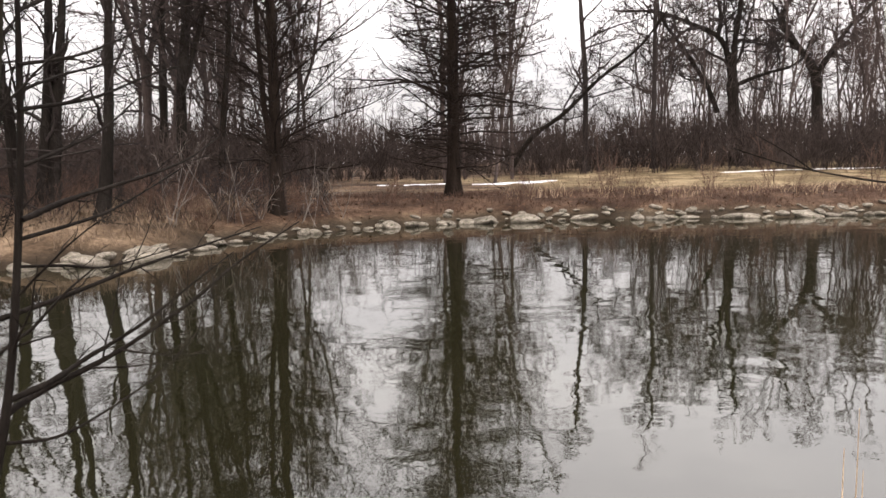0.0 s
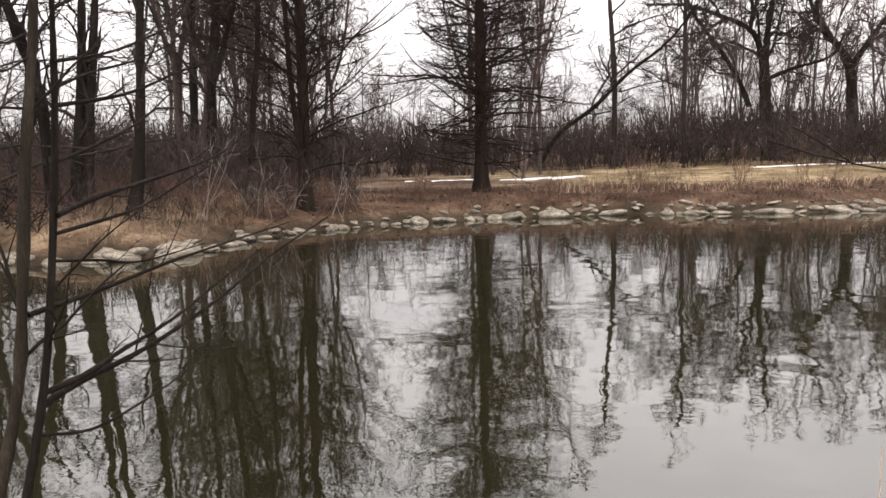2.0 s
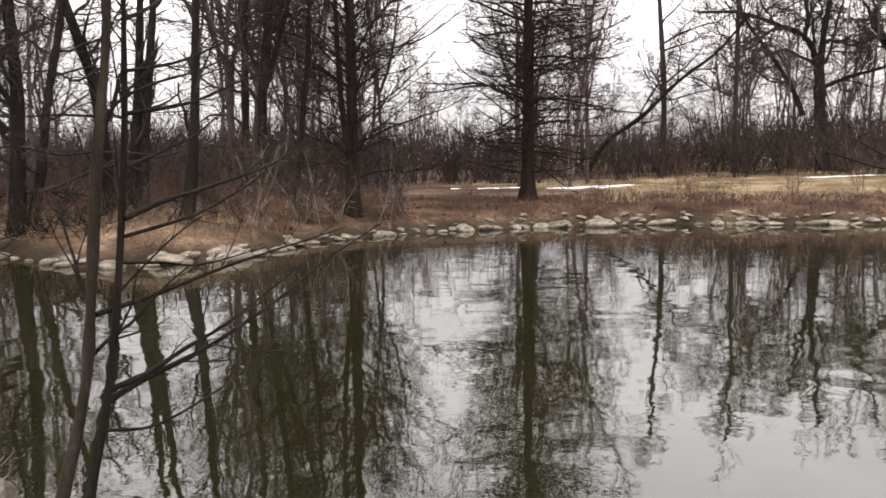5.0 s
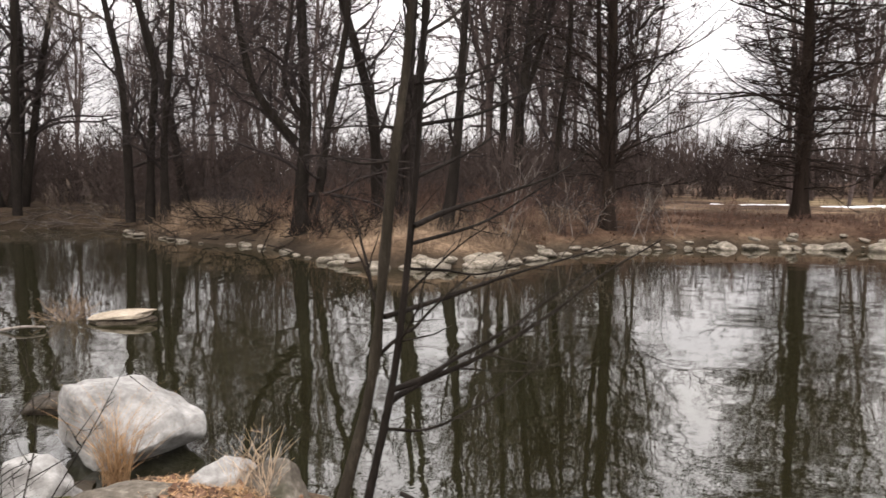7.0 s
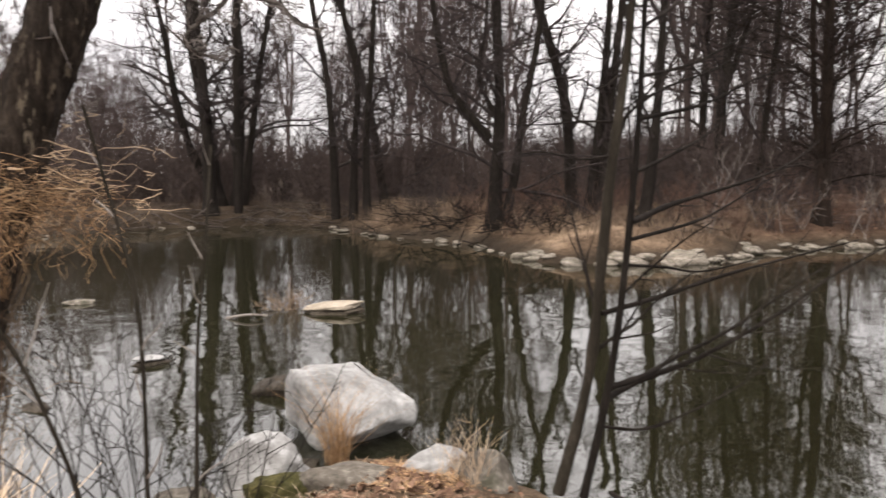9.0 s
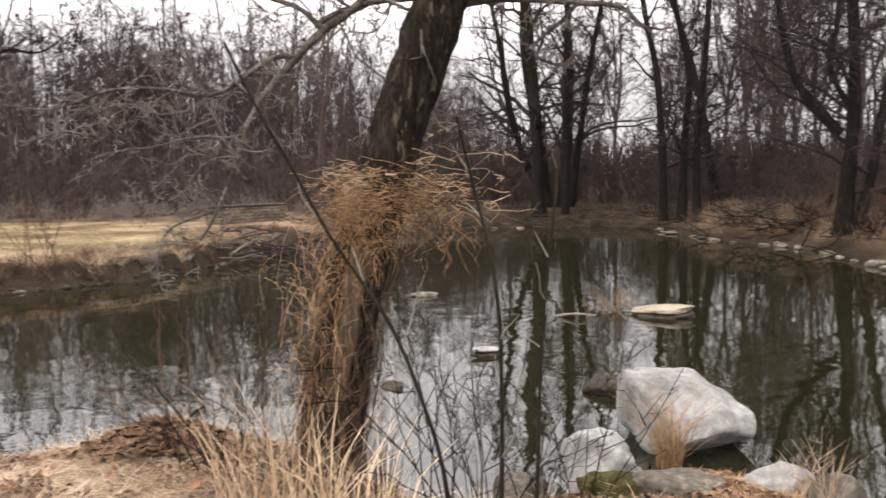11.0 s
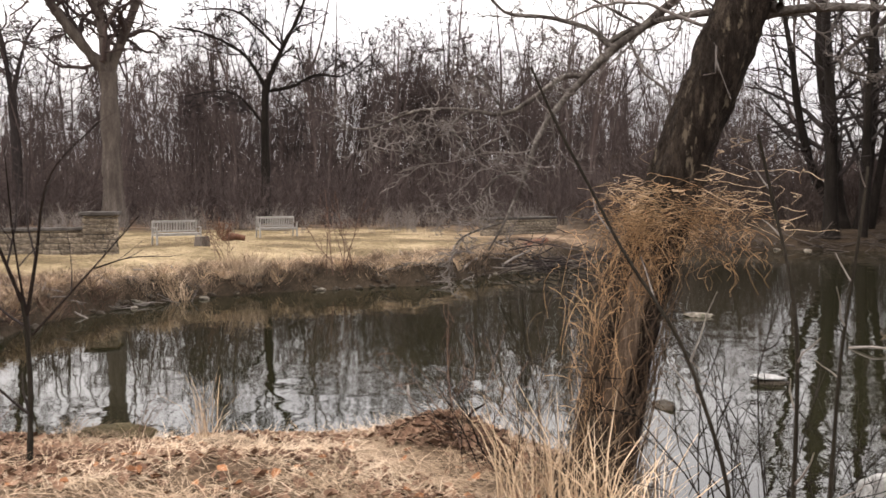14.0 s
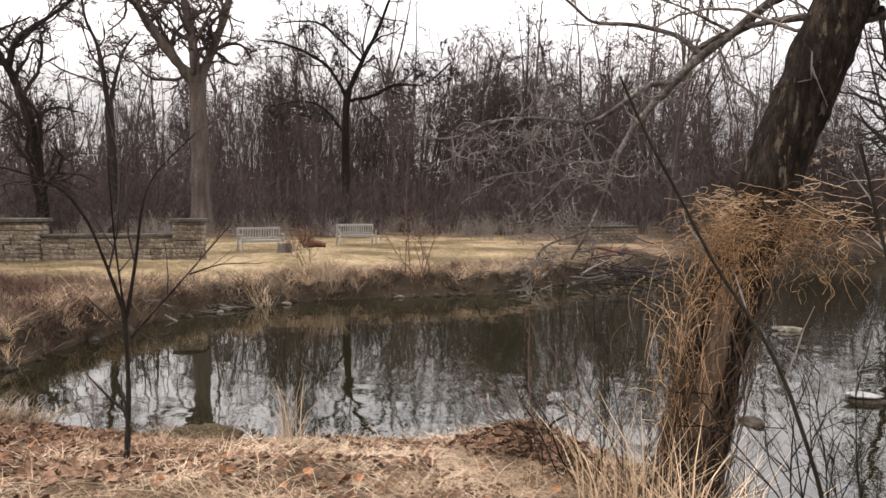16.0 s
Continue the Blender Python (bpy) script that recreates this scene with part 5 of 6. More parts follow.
rock(16, -9.45, -2.1, 0.10, 0.42, 0.22, 0.15, 85, moss_brown, "dark muddy tussock at the water's edge", rough=0.35)

# stones along the far water's edge
STONES = [rock_mesh(60 + i, 1, 1, 1, 2, 0.2, 5, "stone") for i in range(8)]
for me in STONES:
    me.materials.append(stone_bank)
edging = thing("stone_edging", 0, 36, 0, "row of rounded grey stones along the water's edge", "stones", kind="structure")


def lay_stones(a, b, gap, lo, hi, rows, drop=0.0, bright=False):
    """Stones along the shore between two of its corners."""
    for i in range(a, b):
        p, q = SHORE[i], SHORE[i + 1]
        length = np.hypot(*(q - p))
        out = np.array([(q - p)[1], -(q - p)[0]]) / length
        for row in range(rows):
            for k in range(max(1, int(length / gap))):
                s = (k + rs.rand()) * gap / length
                if s > 1 or rs.rand() < drop:
                    continue
                size = rs.uniform(lo, hi) * (1.0 if row == 0 else 0.75) * (1.5 if rs.rand() < 0.13 else 1)
                x, y = p + (q - p) * s + out * (0.20 - 0.38 * row + rs.randn() * 0.13) * (1 if shore_distance(*(p + (q - p) * s - out * 0.5)) > 0 else -1)
                ob = new("stone", STONES[rs.randint(len(STONES))])
                z = max(ground_z(x, y), 0.0)
                ob.matrix_basis = pose(x, y, z + size * 0.10, rs.randn() * 8, rs.randn() * 8, rs.rand() * 360) @ Matrix.Diagonal((size, size * rs.uniform(0.55, 0.8), size * rs.uniform(0.26, 0.46), 1))
                ob.matrix_basis = Matrix.Translation((0, -36, 0)) @ ob.matrix_basis
                ob.parent = edging


lay_stones(2, 8, 0.60, 0.20, 0.52, 3, 0.08)
lay_stones(8, 11, 0.6, 0.2, 0.42, 2, 0.1)
lay_stones(11, 15, 0.8, 0.3, 0.62, 2, 0.15)
lay_stones(15, 19, 0.8, 0.14, 0.30, 1, 0.25)
lay_stones(20, 26, 1.4, 0.10, 0.26, 1, 0.5)
lay_stones(26, 33, 1.5, 0.10, 0.22, 1, 0.5)
lumps = thing("bank_rubble", -20, 0, 0, "dark muddy clods and stones under the grassy bank", "rubble", kind="structure")
CLODS = [rock_mesh(90 + i, 1, 1, 1, 2, 0.35, 3, "clod") for i in range(4)]
for me in CLODS:
    me.materials.append(mud_and_shade)
for k in range(130):
    i = rs.randint(25, 38)
    x, y = SHORE[i] + (SHORE[i + 1] - SHORE[i]) * rs.rand() + rs.randn(2) * 0.3
    d = float(shore_distance(x, y))
    if -0.25 < d < 0.7:
        size = rs.uniform(0.05, 0.17)
        ob = new("clod", CLODS[rs.randint(4)])
        ob.matrix_basis = pose(x + 20, y, max(ground_z(x, y), 0.0) + size * 0.1, rs.randn() * 15, rs.randn() * 15, rs.rand() * 360) @ Matrix.Diagonal((size, size * 0.75, size * 0.5, 1))
        ob.parent = lumps

# ---- garden wall, benches ----
BLOCKS = []
for i in range(6):
    bm = bmesh.new()
    bmesh.ops.create_cube(bm, size=1.0)
    for v in bm.verts:
        v.co += Vector(rs.uniform(-0.05, 0.05, 3))
    bmesh.ops.bevel(bm, geom=bm.edges[:], offset=0.05, segments=1, affect="EDGES")
    me = bpy.data.meshes.new("block")
    bm.to_mesh(me)
    bm.free()
    me.materials.append(stone_wall)
    BLOCKS.append(me)


def box_mesh(name, sx, sy, sz, bevel=0.01, jitter=0.0):
    bm = bmesh.new()
    bmesh.ops.create_cube(bm, size=1.0)
    for v in bm.verts:
        v.co = (v.co.x * sx + rs.uniform(-jitter, jitter), v.co.y * sy + rs.uniform(-jitter, jitter), v.co.z * sz + rs.uniform(-jitter, jitter))
    if bevel:
        bmesh.ops.bevel(bm, geom=bm.edges[:], offset=bevel, segments=1, affect="EDGES")
    me = bpy.data.meshes.new(name)
    bm.to_mesh(me)
    bm.free()
    return me


def courses(top, length, height, depth, course):
    """Rough stone courses on both faces and both ends of a wall that runs along x, over a recessed core."""
    core = part("core", box_mesh("core", length - 0.1, depth - 0.1, height, 0), stone_cap, top)
    core.location.z = height / 2
    z = 0.0
    while z < height - 0.05:
        h = min(course * rs.uniform(0.75, 1.3), height - z)
        for face in (-1, 1):
            x = -length / 2
            while x < length / 2 - 0.04:
                w = min(rs.uniform(0.18, 0.8) * rs.uniform(0.7, 1.0), length / 2 - x)
                ob = part("block", BLOCKS[rs.randint(6)], None, top)
                d = depth * 0.5 if length > 1.6 else depth * 0.49
                ob.matrix_basis = pose(x + w / 2, face * (depth / 2 - d / 2 + rs.uniform(-0.03, 0.03)), z + h / 2, rs.randn() * 2, rs.randn() * 1.5, rs.randn() * 3) @ Matrix.Diagonal((w - 0.012, d, h - 0.012, 1))
                x += w
        z += h


def stone_wall_run(x, y, length, height, depth, turn, label, cap=0.10):
    top = thing("stone_wall", x, y, ground_z(x, y) - 0.05, label, "wall", turn=turn)
    courses(top, length, height, depth, 0.165)
    lid = part("capstone", box_mesh("capstone", length, depth + 0.12, cap, 0.015), stone_cap, top, "dark flat capstones")
    lid.location.z = height + cap / 2 + 0.004
    return top


def pillar(x, y, size, height, turn, label):
    top = thing("stone_pillar", x, y, ground_z(x, y) - 0.05, label, "pillar", "pillars of the garden wall", turn)
    courses(top, size, height, size, 0.15)
    lid = part("capstone", box_mesh("capstone", size + 0.18, size + 0.18, 0.12, 0.02), stone_cap, top, "dark flat capstone")
    lid.location.z = height + 0.064
    return top


stone_wall_run(-27.75, -8.36, 4.13, 0.78, 0.42, 92, "low garden wall of rough tan stone with dark coping")
stone_wall_run(-27.6, -15.0, 6.6, 0.80, 0.42, 92, "low garden wall of rough tan stone with dark coping")
pillar(-27.8, -5.80, 0.95, 1.30, 92, "square pillar of rough tan stone with dark cap")
pillar(-27.7, -11.05, 1.25, 1.30, 92, "square pillar of rough tan stone with dark cap")
stone_wall_run(-37.2, 11.2, 4.4, 0.75, 0.5, 112, "low dark stone wall beyond the water")


def bench(x, y, turn, label):
    """A slatted garden bench that faces -y in its own space."""
    top = thing("garden_bench", x, y, ground_z(x, y), label, "bench", "benches on the lawn", turn)

    def bar(name, sx, sy, sz, px, py, pz, rx=0.0):
        ob = part(name, box_mesh(name, sx, sy, sz, 0.006), teak, top)
        ob.matrix_basis = pose(px, py, pz, rx)

    W = 1.75
    for s in (-1, 1):
        bar("leg", 0.06, 0.06, 0.64, s * (W / 2 - 0.03), -0.24, 0.31)
        bar("leg", 0.06, 0.06, 0.93, s * (W / 2 - 0.03), 0.27, 0.455, 6)
        bar("armrest", 0.08, 0.58, 0.035, s * (W / 2 - 0.03), -0.01, 0.645)
        bar("side_rail", 0.045, 0.46, 0.07, s * (W / 2 - 0.03), 0.0, 0.37)
    for k in range(6):
        bar("seat_slat", W - 0.1, 0.065, 0.025, 0, -0.24 + k * 0.084, 0.425)
    bar("top_rail", W - 0.02, 0.045, 0.09, 0, 0.315, 0.87, 6)
    bar("lower_rail", W - 0.1, 0.04, 0.06, 0, 0.27, 0.50, 6)
    bar("front_rail", W - 0.1, 0.035, 0.07, 0, -0.25, 0.37)
    for k in range(15):
        bar("back_slat", 0.05, 0.018, 0.33, (k - 7) * 0.108, 0.292, 0.685, 6)
    return top


bench(-32.6, -4.0, 116, "weathered grey wooden garden bench on the dry lawn")
bench(-36.9, -0.2, 108, "weathered grey wooden garden bench by the thicket")


def stump(x, y, r, h, label):
    bm = bmesh.new()
    bmesh.ops.create_cone(bm, cap_ends=True, segments=14, radius1=r * 1.15, radius2=r, depth=h)
    for v in bm.verts:
        k = 1 + 0.09 * math.sin(v.co.x * 31 + v.co.y * 17)
        v.co = (v.co.x * k, v.co.y * k, v.co.z + h / 2)
    bmesh.ops.bevel(bm, geom=bm.edges[:], offset=0.015, segments=1, affect="EDGES")
    top = thing("tree_stump", x, y, ground_z(x, y) - 0.03, label, "stump")
    part("block", bm, bark_oak, top)
    return top


stump(-30.6, -2.9, 0.25, 0.40, "short sawn log used as a small table")
small_shrub(330, -33.6, -2.35, 1.0, 16, "rust-brown leafy shrub beside the bench", rust_brown, 0.35, 0.022)

# ---- fallen wood ----
def stick_pile(name, seed, spots, count, length, thick, rise, material, label):
    rs = np.random.RandomState(seed)
    at = np.array([spots[rs.randint(len(spots))] for _ in range(count)], float) + rs.randn(count, 2) * 0.7
    a = rs.rand(count) * 6.283
    L = length * rs.uniform(0.3, 1.0, count)
    z = np.maximum(ground_height(at[:, 0], at[:, 1]), 0.0) + np.abs(rs.randn(count)) * rise * 0.5 + 0.03
    d = np.stack([np.cos(a), np.sin(a), rs.randn(count) * 0.22], -1)
    line, p = [], np.concatenate([at, z[:, None]], 1) - d * L[:, None] / 2
    for k in range(6):
        line.append(p.copy())
        d = unit(d + 0.14 * rs.randn(count, 3) * (1, 1, 0.6))
        p = p + d * (L / 5)[:, None]
    P = np.stack(line, 1)
    R = thick * rs.uniform(0.4, 1.4, (count, 1)) * np.linspace(1, 0.5, 6)
    b1 = kids(rs, P, R, L, 4, 0.2, 1.0, 0.35, 45, n=3, wob=0.2, lift=0.05, thick=0.6, least=0.006)
    ob = new(name, mesh_of(name, *joined([tubes(P, R, 5), tubes(b1[0], b1[1], 3)])))
    ob.data.materials.append(material)
    return tagged(ob, label, "brushwood", kind="stuff")


stick_pile("brush_pile", 51, [(-29.5, 9.6), (-28.3, 8.8), (-30.5, 11), (-31.8, 12.6), (-27.2, 7.4)], 46, 2.4, 0.028, 0.4, bark_oak, "grey heap of fallen branches at the water's edge")
stick_pile("brush_pile", 55, [(-29.5, 9.6), (-28.3, 8.8), (-30.5, 11), (-31.8, 12.6)], 60, 2.2, 0.03, 0.45, bark_wood, "dark rotten branches at the water's edge")
stick_pile("brush_pile", 52, [(-36.3, 24), (-35.6, 26.8), (-34.4, 29), (-32, 30.2), (-29.8, 30.3), (-36.9, 21)], 110, 2.8, 0.032, 0.35, bark_oak, "low heap of dead branches on the muddy bank")
stick_pile("brush_pile", 53, [(-26, 28), (-22.5, 26.8), (-19.5, 26.4), (-16.5, 25.6)], 90, 2.4, 0.02, 0.5, bark_dark, "dark fallen twigs along the wooded bank")
stick_pile("driftwood", 54, [(-23.0, -3.2), (-21.6, -4.5), (-20, -5.4), (-24.4, 3.5), (-25.4, 5)], 60, 0.9, 0.018, 0.12, twig_grey, "bits of driftwood and roots under the bank")


def log(x0, y0, z0, x1, y1, z1, r, material, label):
    mid = ((x0 + x1) / 2 + 0.1, (y0 + y1) / 2 - 0.08, (z0 + z1) / 2 + 0.06)
    q = resample([(x0, y0, z0), mid, (x1, y1, z1)], 14)
    top = thing("log", x0, y0, z0, label, "log")
    part("trunk", mesh_of("log", *tubes((q - q[0])[None], (r * np.linspace(1, 0.6, 14) * (1 + 0.08 * rs.randn(14)))[None], 9)), material, top)


log(-31.6, 9.3, 0.35, -33.4, 11.2, 0.75, 0.30, rust_brown, "thick dark rotten log on the bank")
log(-26.2, 5.6, 0.05, -27.5, 6.6, 0.55, 0.07, twig_grey, "pale broken branch slanting into the water")
log(-28.0, 7.4, 0.02, -28.6, 8.9, 0.7, 0.06, twig_grey, "pale broken branch slanting into the water")
log(-12.6, 9.6, 0.0, -11.9, 10.0, 0.07, 0.03, twig_grey, "pale stick floating by the slab")
log(-9.6, -5.1, 0.1, -9.75, -5.05, 0.75, 0.025, straw_dull, "short pale broken stick standing in the bank")
log(-34.2, -2.2, ground_z(-34.2, -2.2) + 0.13, -34.0, -1.5, ground_z(-34, -1.5) + 0.13, 0.18, rust_brown, "short red-brown log lying beside the bench")
log(-1.4, 4.6, 0.2, -3.1, 5.9, 0.08, 0.03, bark_dark, "dark fallen branch at the water's edge")

# ---- snow ----
def snow_strip(x0, y0, x1, y1, width, label):
    n = 60
    s = np.linspace(0, 1, n)
    w = width * np.sin(np.pi * np.clip(s, 0.02, 0.98)) ** 0.5 * (1 + 0.45 * np.sin(s * 23) + 0.3 * np.sin(s * 57) + 0.25 * np.sin(s * 91))
    cx, cy = x0 + (x1 - x0) * s, y0 + (y1 - y0) * s + 0.25 * np.sin(s * 15)
    rows = []
    for k in np.linspace(-1, 1, 7):
        y = cy + k * w / 2
        rows.append(np.stack([cx, y, ground_height(cx, y) + 0.05 * (1 - k * k) - 0.015], -1))
    v = np.stack(rows, 1).reshape(-1, 3)
    i = np.arange(n * 7).reshape(n, 7)
    ob = new("snow_patch", mesh_of("snow_patch", v, np.stack([i[:-1, :-1], i[1:, :-1], i[1:, 1:], i[:-1, 1:]], -1).reshape(-1, 4)))
    ob.data.materials.append(snow)
    return tagged(ob, label, "snow")


snow_strip(2.0, 55.5, 8.2, 58.0, 3.0, "small patch of melting snow on the lawn")
snow_strip(-4.6, 56.0, 0.8, 57.0, 0.9, "thin strip of melting snow on the lawn")
snow_strip(21, 61, 50, 66, 1.5, "long thin strip of melting snow along the lawn's edge")

# ---- grass and leaves ----
def blades(name, material, x, y, height, width, lean, label, z=None, category="grass"):
    """Dry blades, each a bent ribbon, all one mesh."""
    n = len(x)
    z = ground_height(x, y) - 0.01 if z is None else z
    a, b = rs.rand(n) * 6.283, rs.rand(n) * 6.283
    h = height * rs.uniform(0.45, 1.25, n)
    tilt = np.abs(lean + 0.25 * rs.randn(n))
    d = np.stack([np.cos(a) * np.sin(tilt), np.sin(a) * np.sin(tilt), np.cos(tilt)], -1)
    bend = d + np.stack([np.cos(a), np.sin(a), -0.6 * np.ones(n)], -1) * 0.45
    side = np.stack([np.cos(b), np.sin(b), 0.25 * rs.randn(n)], -1) * (width * rs.uniform(0.6, 1.4, n))[:, None] / 2
    p0 = np.stack([x, y, z], -1)
    p1 = p0 + d * (h * 0.55)[:, None]
    p2 = p1 + unit(bend) * (h * 0.45)[:, None]
    for p in (p1, p2):
        low = ground_height(p[:, 0], p[:, 1]) + 0.015 + 0.03 * rs.rand(n)
        p[:, 2] = np.maximum(p[:, 2], np.maximum(low, 0.01))
    v = np.stack([p0 - side, p0 + side, p1 - side * 0.8, p1 + side * 0.8, p2 - side * 0.15, p2 + side * 0.15], 1).reshape(-1, 3)
    k = (np.arange(n) * 6)[:, None]
    f = np.concatenate([k + (0, 1, 3, 2), k + (2, 3, 5, 4)], 0)
    ob = new(name, mesh_of(name, v, f))
    ob.data.materials.append(material)
    return tagged(ob, label, category, kind="stuff")


def in_box(count, x0, x1, y0, y1, d0, d1, clump=0.0):
    """Random places in a box whose distance from the water lies between d0 and d1, gathered in clumps."""
    x, y = rs.uniform(x0, x1, count * 3), rs.uniform(y0, y1, count * 3)
    if clump:
        keep = waves(x, y, clump, 8) + 0.5 * waves(x, y, clump * 0.37, 9) + rs.randn(len(x)) * 0.35 > 0.05
        x, y = x[keep], y[keep]
    d = shore_distance(x, y)
    ok = (d > d0) & (d < d1)
    return x[ok][:count], y[ok][:count]


blades("straw_litter", straw, *in_box(24000, -10.5, -3.0, -2.7, 4.2, 0.05, 6, 0.5), 0.32, 0.0042, 1.40, "flattened pale straw on the near bank")
blades("straw_litter", straw, *in_box(2500, -10.5, -3.0, -7, -2.7, 0.05, 6, 0.7), 0.28, 0.006, 1.38, "scattered pale straw on the leafy bank")
blades("straw_litter", straw_dull, *in_box(11000, -11.5, -2.5, -7.5, 5.4, 0.0, 6), 0.16, 0.006, 1.35, "matted brown grass on the near bank")
blades("bank_grass", straw_dull, *in_box(21000, -30, -11, -7.5, 10, 0.22, 1.9, 0.6), 0.40, 0.010, 1.0, "shaggy dead grass overhanging the bank")
blades("bank_grass", straw, *in_box(6000, -30, -19, -7.5, 10, 0.2, 2.4, 0.9), 0.40, 0.010, 0.9, "tufts of pale dead grass on the bank")
blades("bank_grass", twig_red, *in_box(11000, -21, -12, -12, -4, 0.0, 4.5, 0.8), 0.5, 0.012, 0.8, "reddish dead weeds on the bank")
blades("lawn_grass", straw_dull, *in_box(12000, -44, -21, -16, 8, 1.6, 14), 0.07, 0.012, 0.6, "short dry lawn grass")
blades("wood_grass", straw_dull, *in_box(9000, -32, -8, 22, 42, 0.6, 13, 1.2), 0.55, 0.02, 0.45, "tan dead grass under the trees")
blades("stubble", twig_red, *in_box(11000, -6, 36, 35, 46, 0.5, 7.5, 0.9), 0.45, 0.016, 0.45, "red-brown stubble on the stony bank")
blades("stubble", straw, *in_box(1400, 3, 40, 38, 46, 2.5, 7, 1.1), 0.55, 0.018, 0.3, "tan dead stems along the lawn's edge")
blades("meadow", straw_dull, *in_box(1500, -10, 50, 44, 72, 5, 40, 1.5), 0.25, 0.03, 0.4, "dry meadow grass beyond the bank")


def fountains(name, material, count, each, a, b, d0, d1, height, label):
    """Tufts whose blades arch outwards, along the shore between two of its corners."""
    xs, ys = [], []
    while len(xs) < count:
        i = rs.randint(a, b)
        p = SHORE[i] + (SHORE[i + 1] - SHORE[i]) * rs.rand() + rs.randn(2) * 1.2
        if d0 < float(shore_distance(p[0], p[1])) < d1:
            xs.append(p[0])
            ys.append(p[1])
    x = np.repeat(xs, each) + rs.randn(count * each) * 0.09
    y = np.repeat(ys, each) + rs.randn(count * each) * 0.09
    return blades(name, material, x, y, height, 0.010, 0.8, label)


fountains("grass_tufts", straw_pale, 60, 60, 26, 36, 0.15, 1.3, 0.50, "arching tufts of pale dead grass on the bank")
fountains("grass_tufts", straw_dull, 150, 60, 26, 38, 0.1, 1.6, 0.45, "arching tufts of brown dead grass on the bank")
fountains("grass_tufts", mud_and_shade, 50, 50, 26, 38, 0.0, 0.6, 0.35, "dark wet roots and grass under the bank")


def tussock(x, y, count, radius, height, lean, material, label, width=0.007):
    r, a = radius * np.sqrt(rs.rand(count)), rs.rand(count) * 6.283
    return tagged(blades("grass_tuft", material, x + r * np.cos(a), y + r * np.sin(a), height, width, lean, label), category="grass")


tussock(-5.55, 1.55, 150, 0.45, 1.0, 0.25, straw_pale, "tall pale dead grass at the foot of the leaning tree", 0.010)
tussock(-5.2, 1.9, 110, 0.40, 0.8, 0.35, straw_pale, "tall pale dead grass at the foot of the leaning tree", 0.009)
tussock(-6.2, 2.35, 160, 0.35, 0.8, 0.3, straw_dull, "dead grass beside the leaning tree", 0.009)
tussock(-9.05, -1.15, 34, 0.13, 0.75, 0.16, straw_pale, "thin tuft of dry reeds at the water's edge", 0.008)
tussock(-9.42, -2.08, 700, 0.36, 0.26, 0.75, straw_dull, "dead grass over a mossy tussock")
tussock(-10.4, -4.6, 260, 0.6, 0.4, 0.8, straw, "matted pale grass on the bank")
tussock(-5.57, 5.25, 150, 0.12, 0.92, 0.36, vine_tan, "dry golden grass beside the boulder")
tussock(-5.12, 4.2, 420, 0.28, 0.16, 1.1, moss_green, "short mossy grass over the low mound")
tussock(-4.5, 5.0, 1000, 0.55, 0.18, 1.3, vine_tan, "dry golden grass between the stones")
tussock(-4.1, 5.2, 60, 0.2, 0.5, 0.3, straw, "thin dry weeds beside the stones")
tussock(-24.0, -1.1, 200, 0.5, 0.8, 0.3, straw, "clump of tall dry reeds on the bank", 0.014)
tussock(-22.3, -2.9, 120, 0.3, 0.7, 0.5, straw, "clump of dry reeds hanging over the water", 0.014)
for k in range(8):
    tussock(-20 - rs.rand() * 5, 28.0 + rs.rand() * 2.0, 170, 1.7, 0.9, 0.35, straw_dull, "stand of tan reeds on the wooded bank", 0.02)

cat = thing("dead_reed", 2.92, 5.55, ground_z(2.92, 5.55) - 0.02, "bent dry reed standing in the shallows", "reed")
for dx, dy, h, r in ((0.02, 0.0, 1.35, 0.008), (-0.06, 0.02, 1.05, 0.010), (0.05, -0.02, 0.9, 0.009)):
    q = resample([(0, 0, 0), (dx, dy, h * 0.5), (dx * 1.1, dy, h)], 10)
    part("stalk", mesh_of("stalk", *tubes(q[None], np.linspace(r, r * 0.3, 10)[None], 5)), straw, cat)


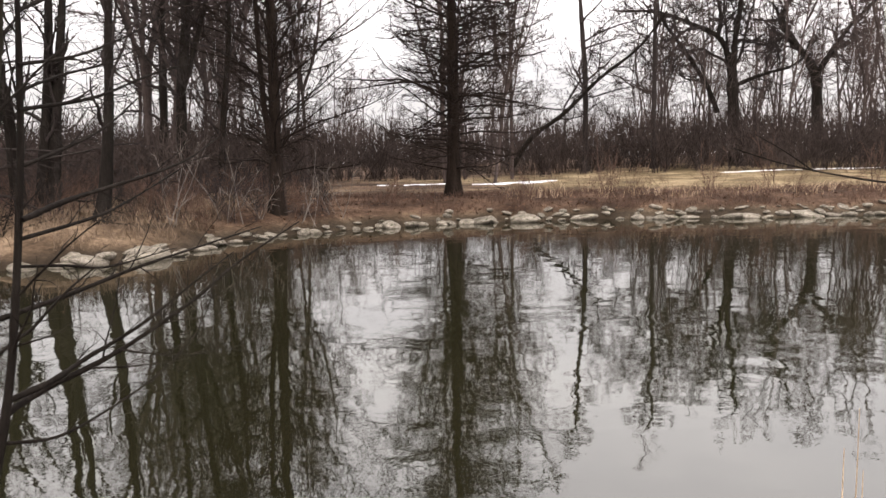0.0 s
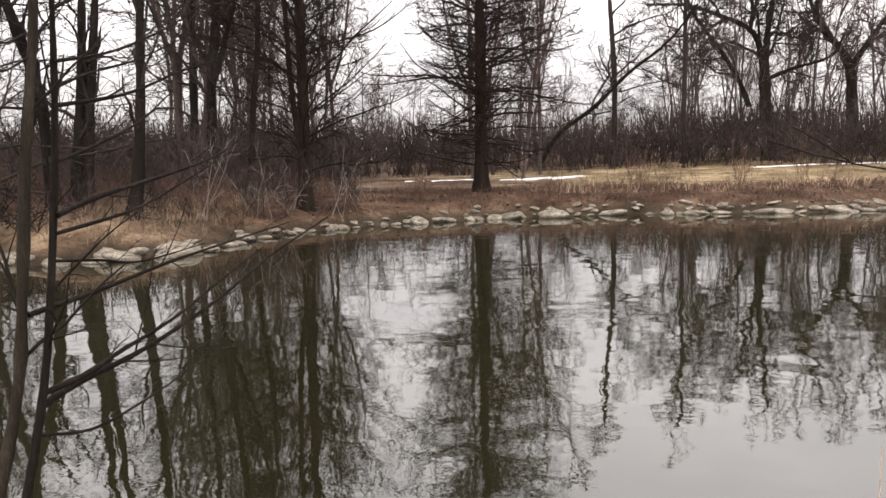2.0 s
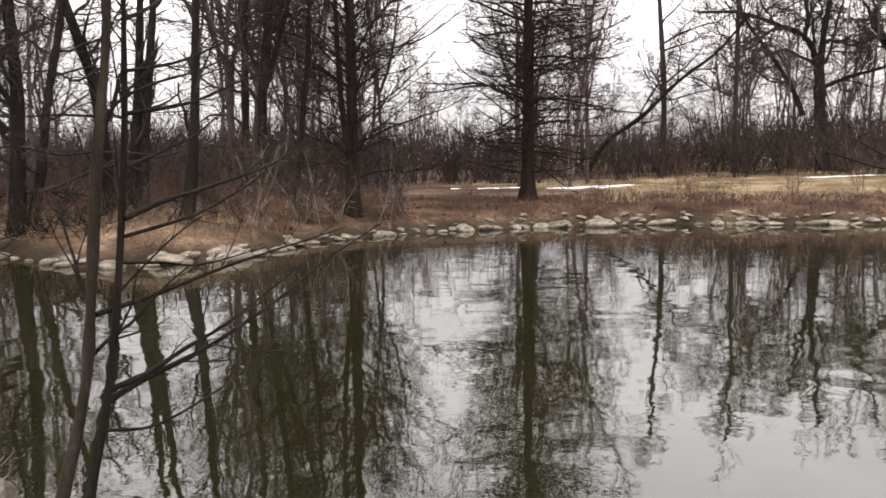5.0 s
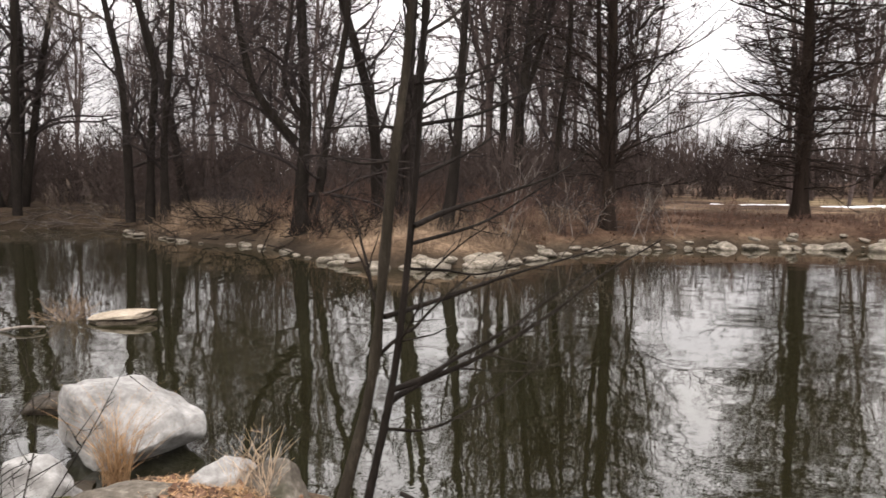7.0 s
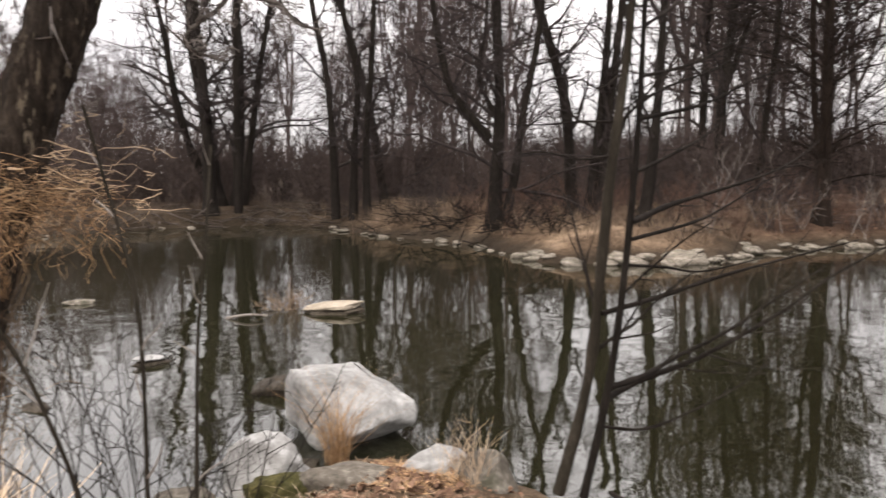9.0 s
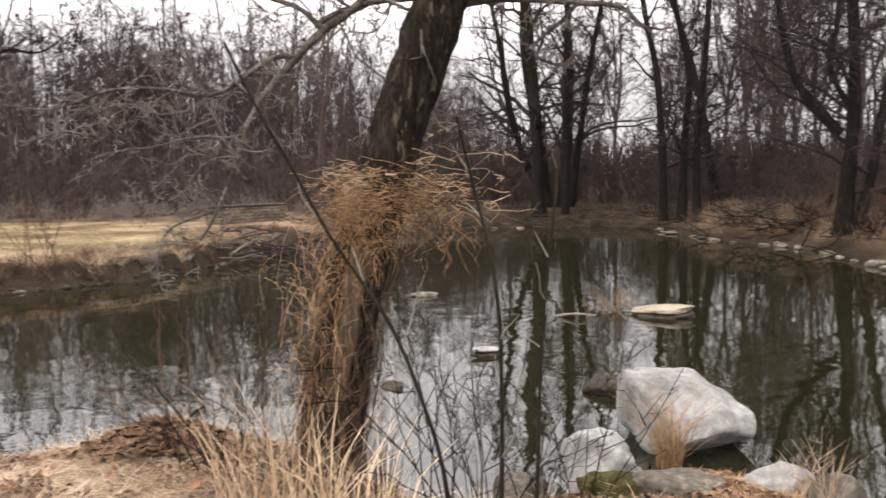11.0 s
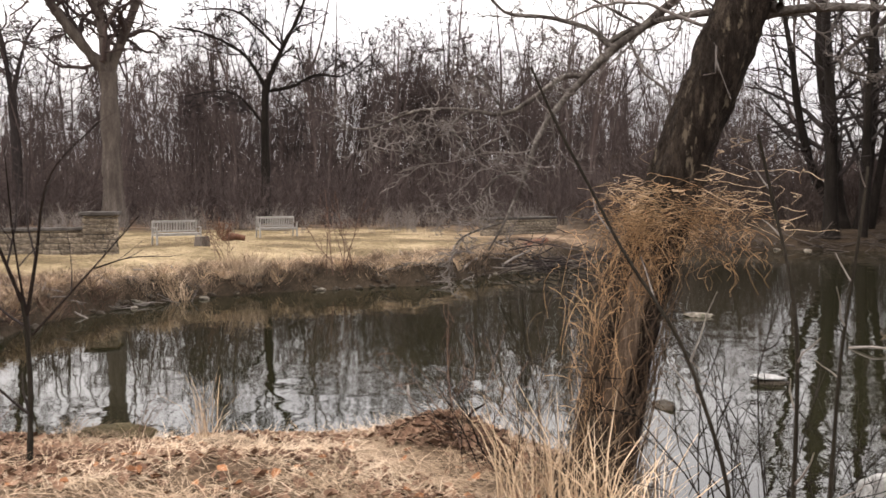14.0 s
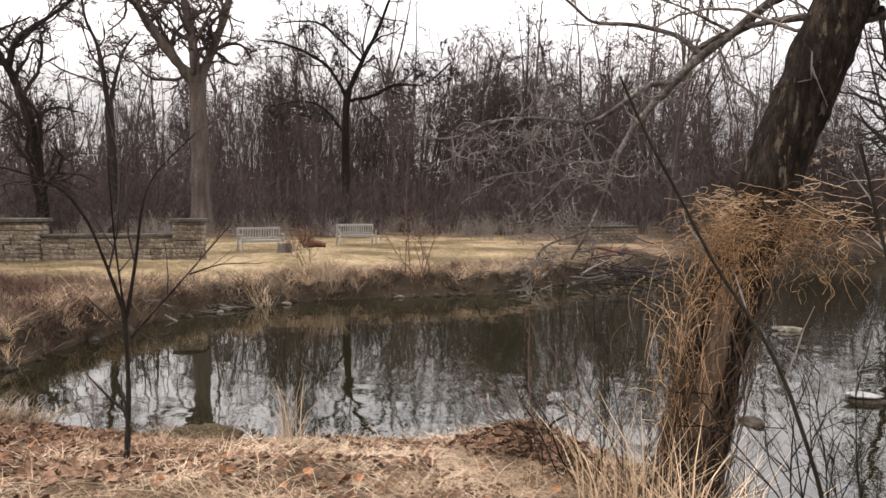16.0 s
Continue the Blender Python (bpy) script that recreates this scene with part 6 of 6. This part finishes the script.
def leaves(name, x, y, size, material, label):
    """Curled dead leaves lying on the ground, each two bent faces."""
    n = len(x)
    z = np.maximum(ground_height(x, y), 0) + rs.rand(n) * 0.03 + 0.008
    a = rs.rand(n) * 6.283
    u = np.stack([np.cos(a), np.sin(a), 0.35 * rs.randn(n)], -1)
    w = np.stack([-np.sin(a), np.cos(a), 0.35 * rs.randn(n)], -1)
    s = (size * rs.uniform(0.5, 1.3, n))[:, None]
    c = np.stack([x, y, z], -1)
    curl = np.array([0, 0, 1.0]) * s * rs.uniform(0.05, 0.4, (n, 1))
    v = np.stack([c - u * s * 0.6, c + u * s * 0.6, c + w * s * 0.45 + u * s * 0.2 + curl, c + w * s * 0.45 - u * s * 0.2 + curl, c - w * s * 0.45 + u * s * 0.2 + curl, c - w * s * 0.45 - u * s * 0.2 + curl], 1).reshape(-1, 3)
    k = (np.arange(n) * 6)[:, None]
    f = np.concatenate([k + (0, 1, 2, 3), k + (1, 0, 5, 4)], 0)
    ob = new(name, mesh_of(name, v, f, False))
    ob.data.materials.append(material)
    return tagged(ob, label, "leaves", kind="stuff")


leaves("dead_leaves", *in_box(12000, -11, -2.5, -7, 5, 0.1, 6, 0.8), 0.062, leaf_dead, "curled brown oak leaves on the near bank")
leaves("dead_leaves", *in_box(7000, -10.5, -5.0, -7.0, -1.6, 0.02, 6, 0.35), 0.070, leaf_dead, "drift of dark red-brown leaves on the near bank")
leaves("dead_leaves", *in_box(220, -10.5, -4.5, -5.0, 1.8, 0.05, 6, 0.6), 0.065, leaf_orange, "scattered orange-brown leaves on the near bank")
leaves("dead_leaves", *in_box(3000, -14, 36, 28, 46, 0.5, 9), 0.10, leaf_dead, "fallen brown leaves on the far bank")
leaves("dead_leaves", *in_box(900, -8.9, -7.4, 0.6, 1.9, 0.05, 6), 0.08, leaf_dead, "heap of brown leaves on the bank")
leaves("dead_leaves", *in_box(220, -5.4, -4.2, 0.8, 2.0, 0.1, 6), 0.08, leaf_orange, "orange-brown leaves at the foot of the leaning tree")
log(-8.3, 1.1, 0.35, -8.5, 0.95, 0.75, 0.02, twig_grey, "short broken stick in the leaf heap")
log(-8.1, 1.5, 0.35, -8.0, 1.65, 0.62, 0.018, bark_dark, "short broken stick in the leaf heap")
leaves("dead_leaves", *in_box(160, -5.2, -3.6, 4.3, 5.5, 0.0, 6), 0.045, leaf_dead, "brown leaves caught between the stones")
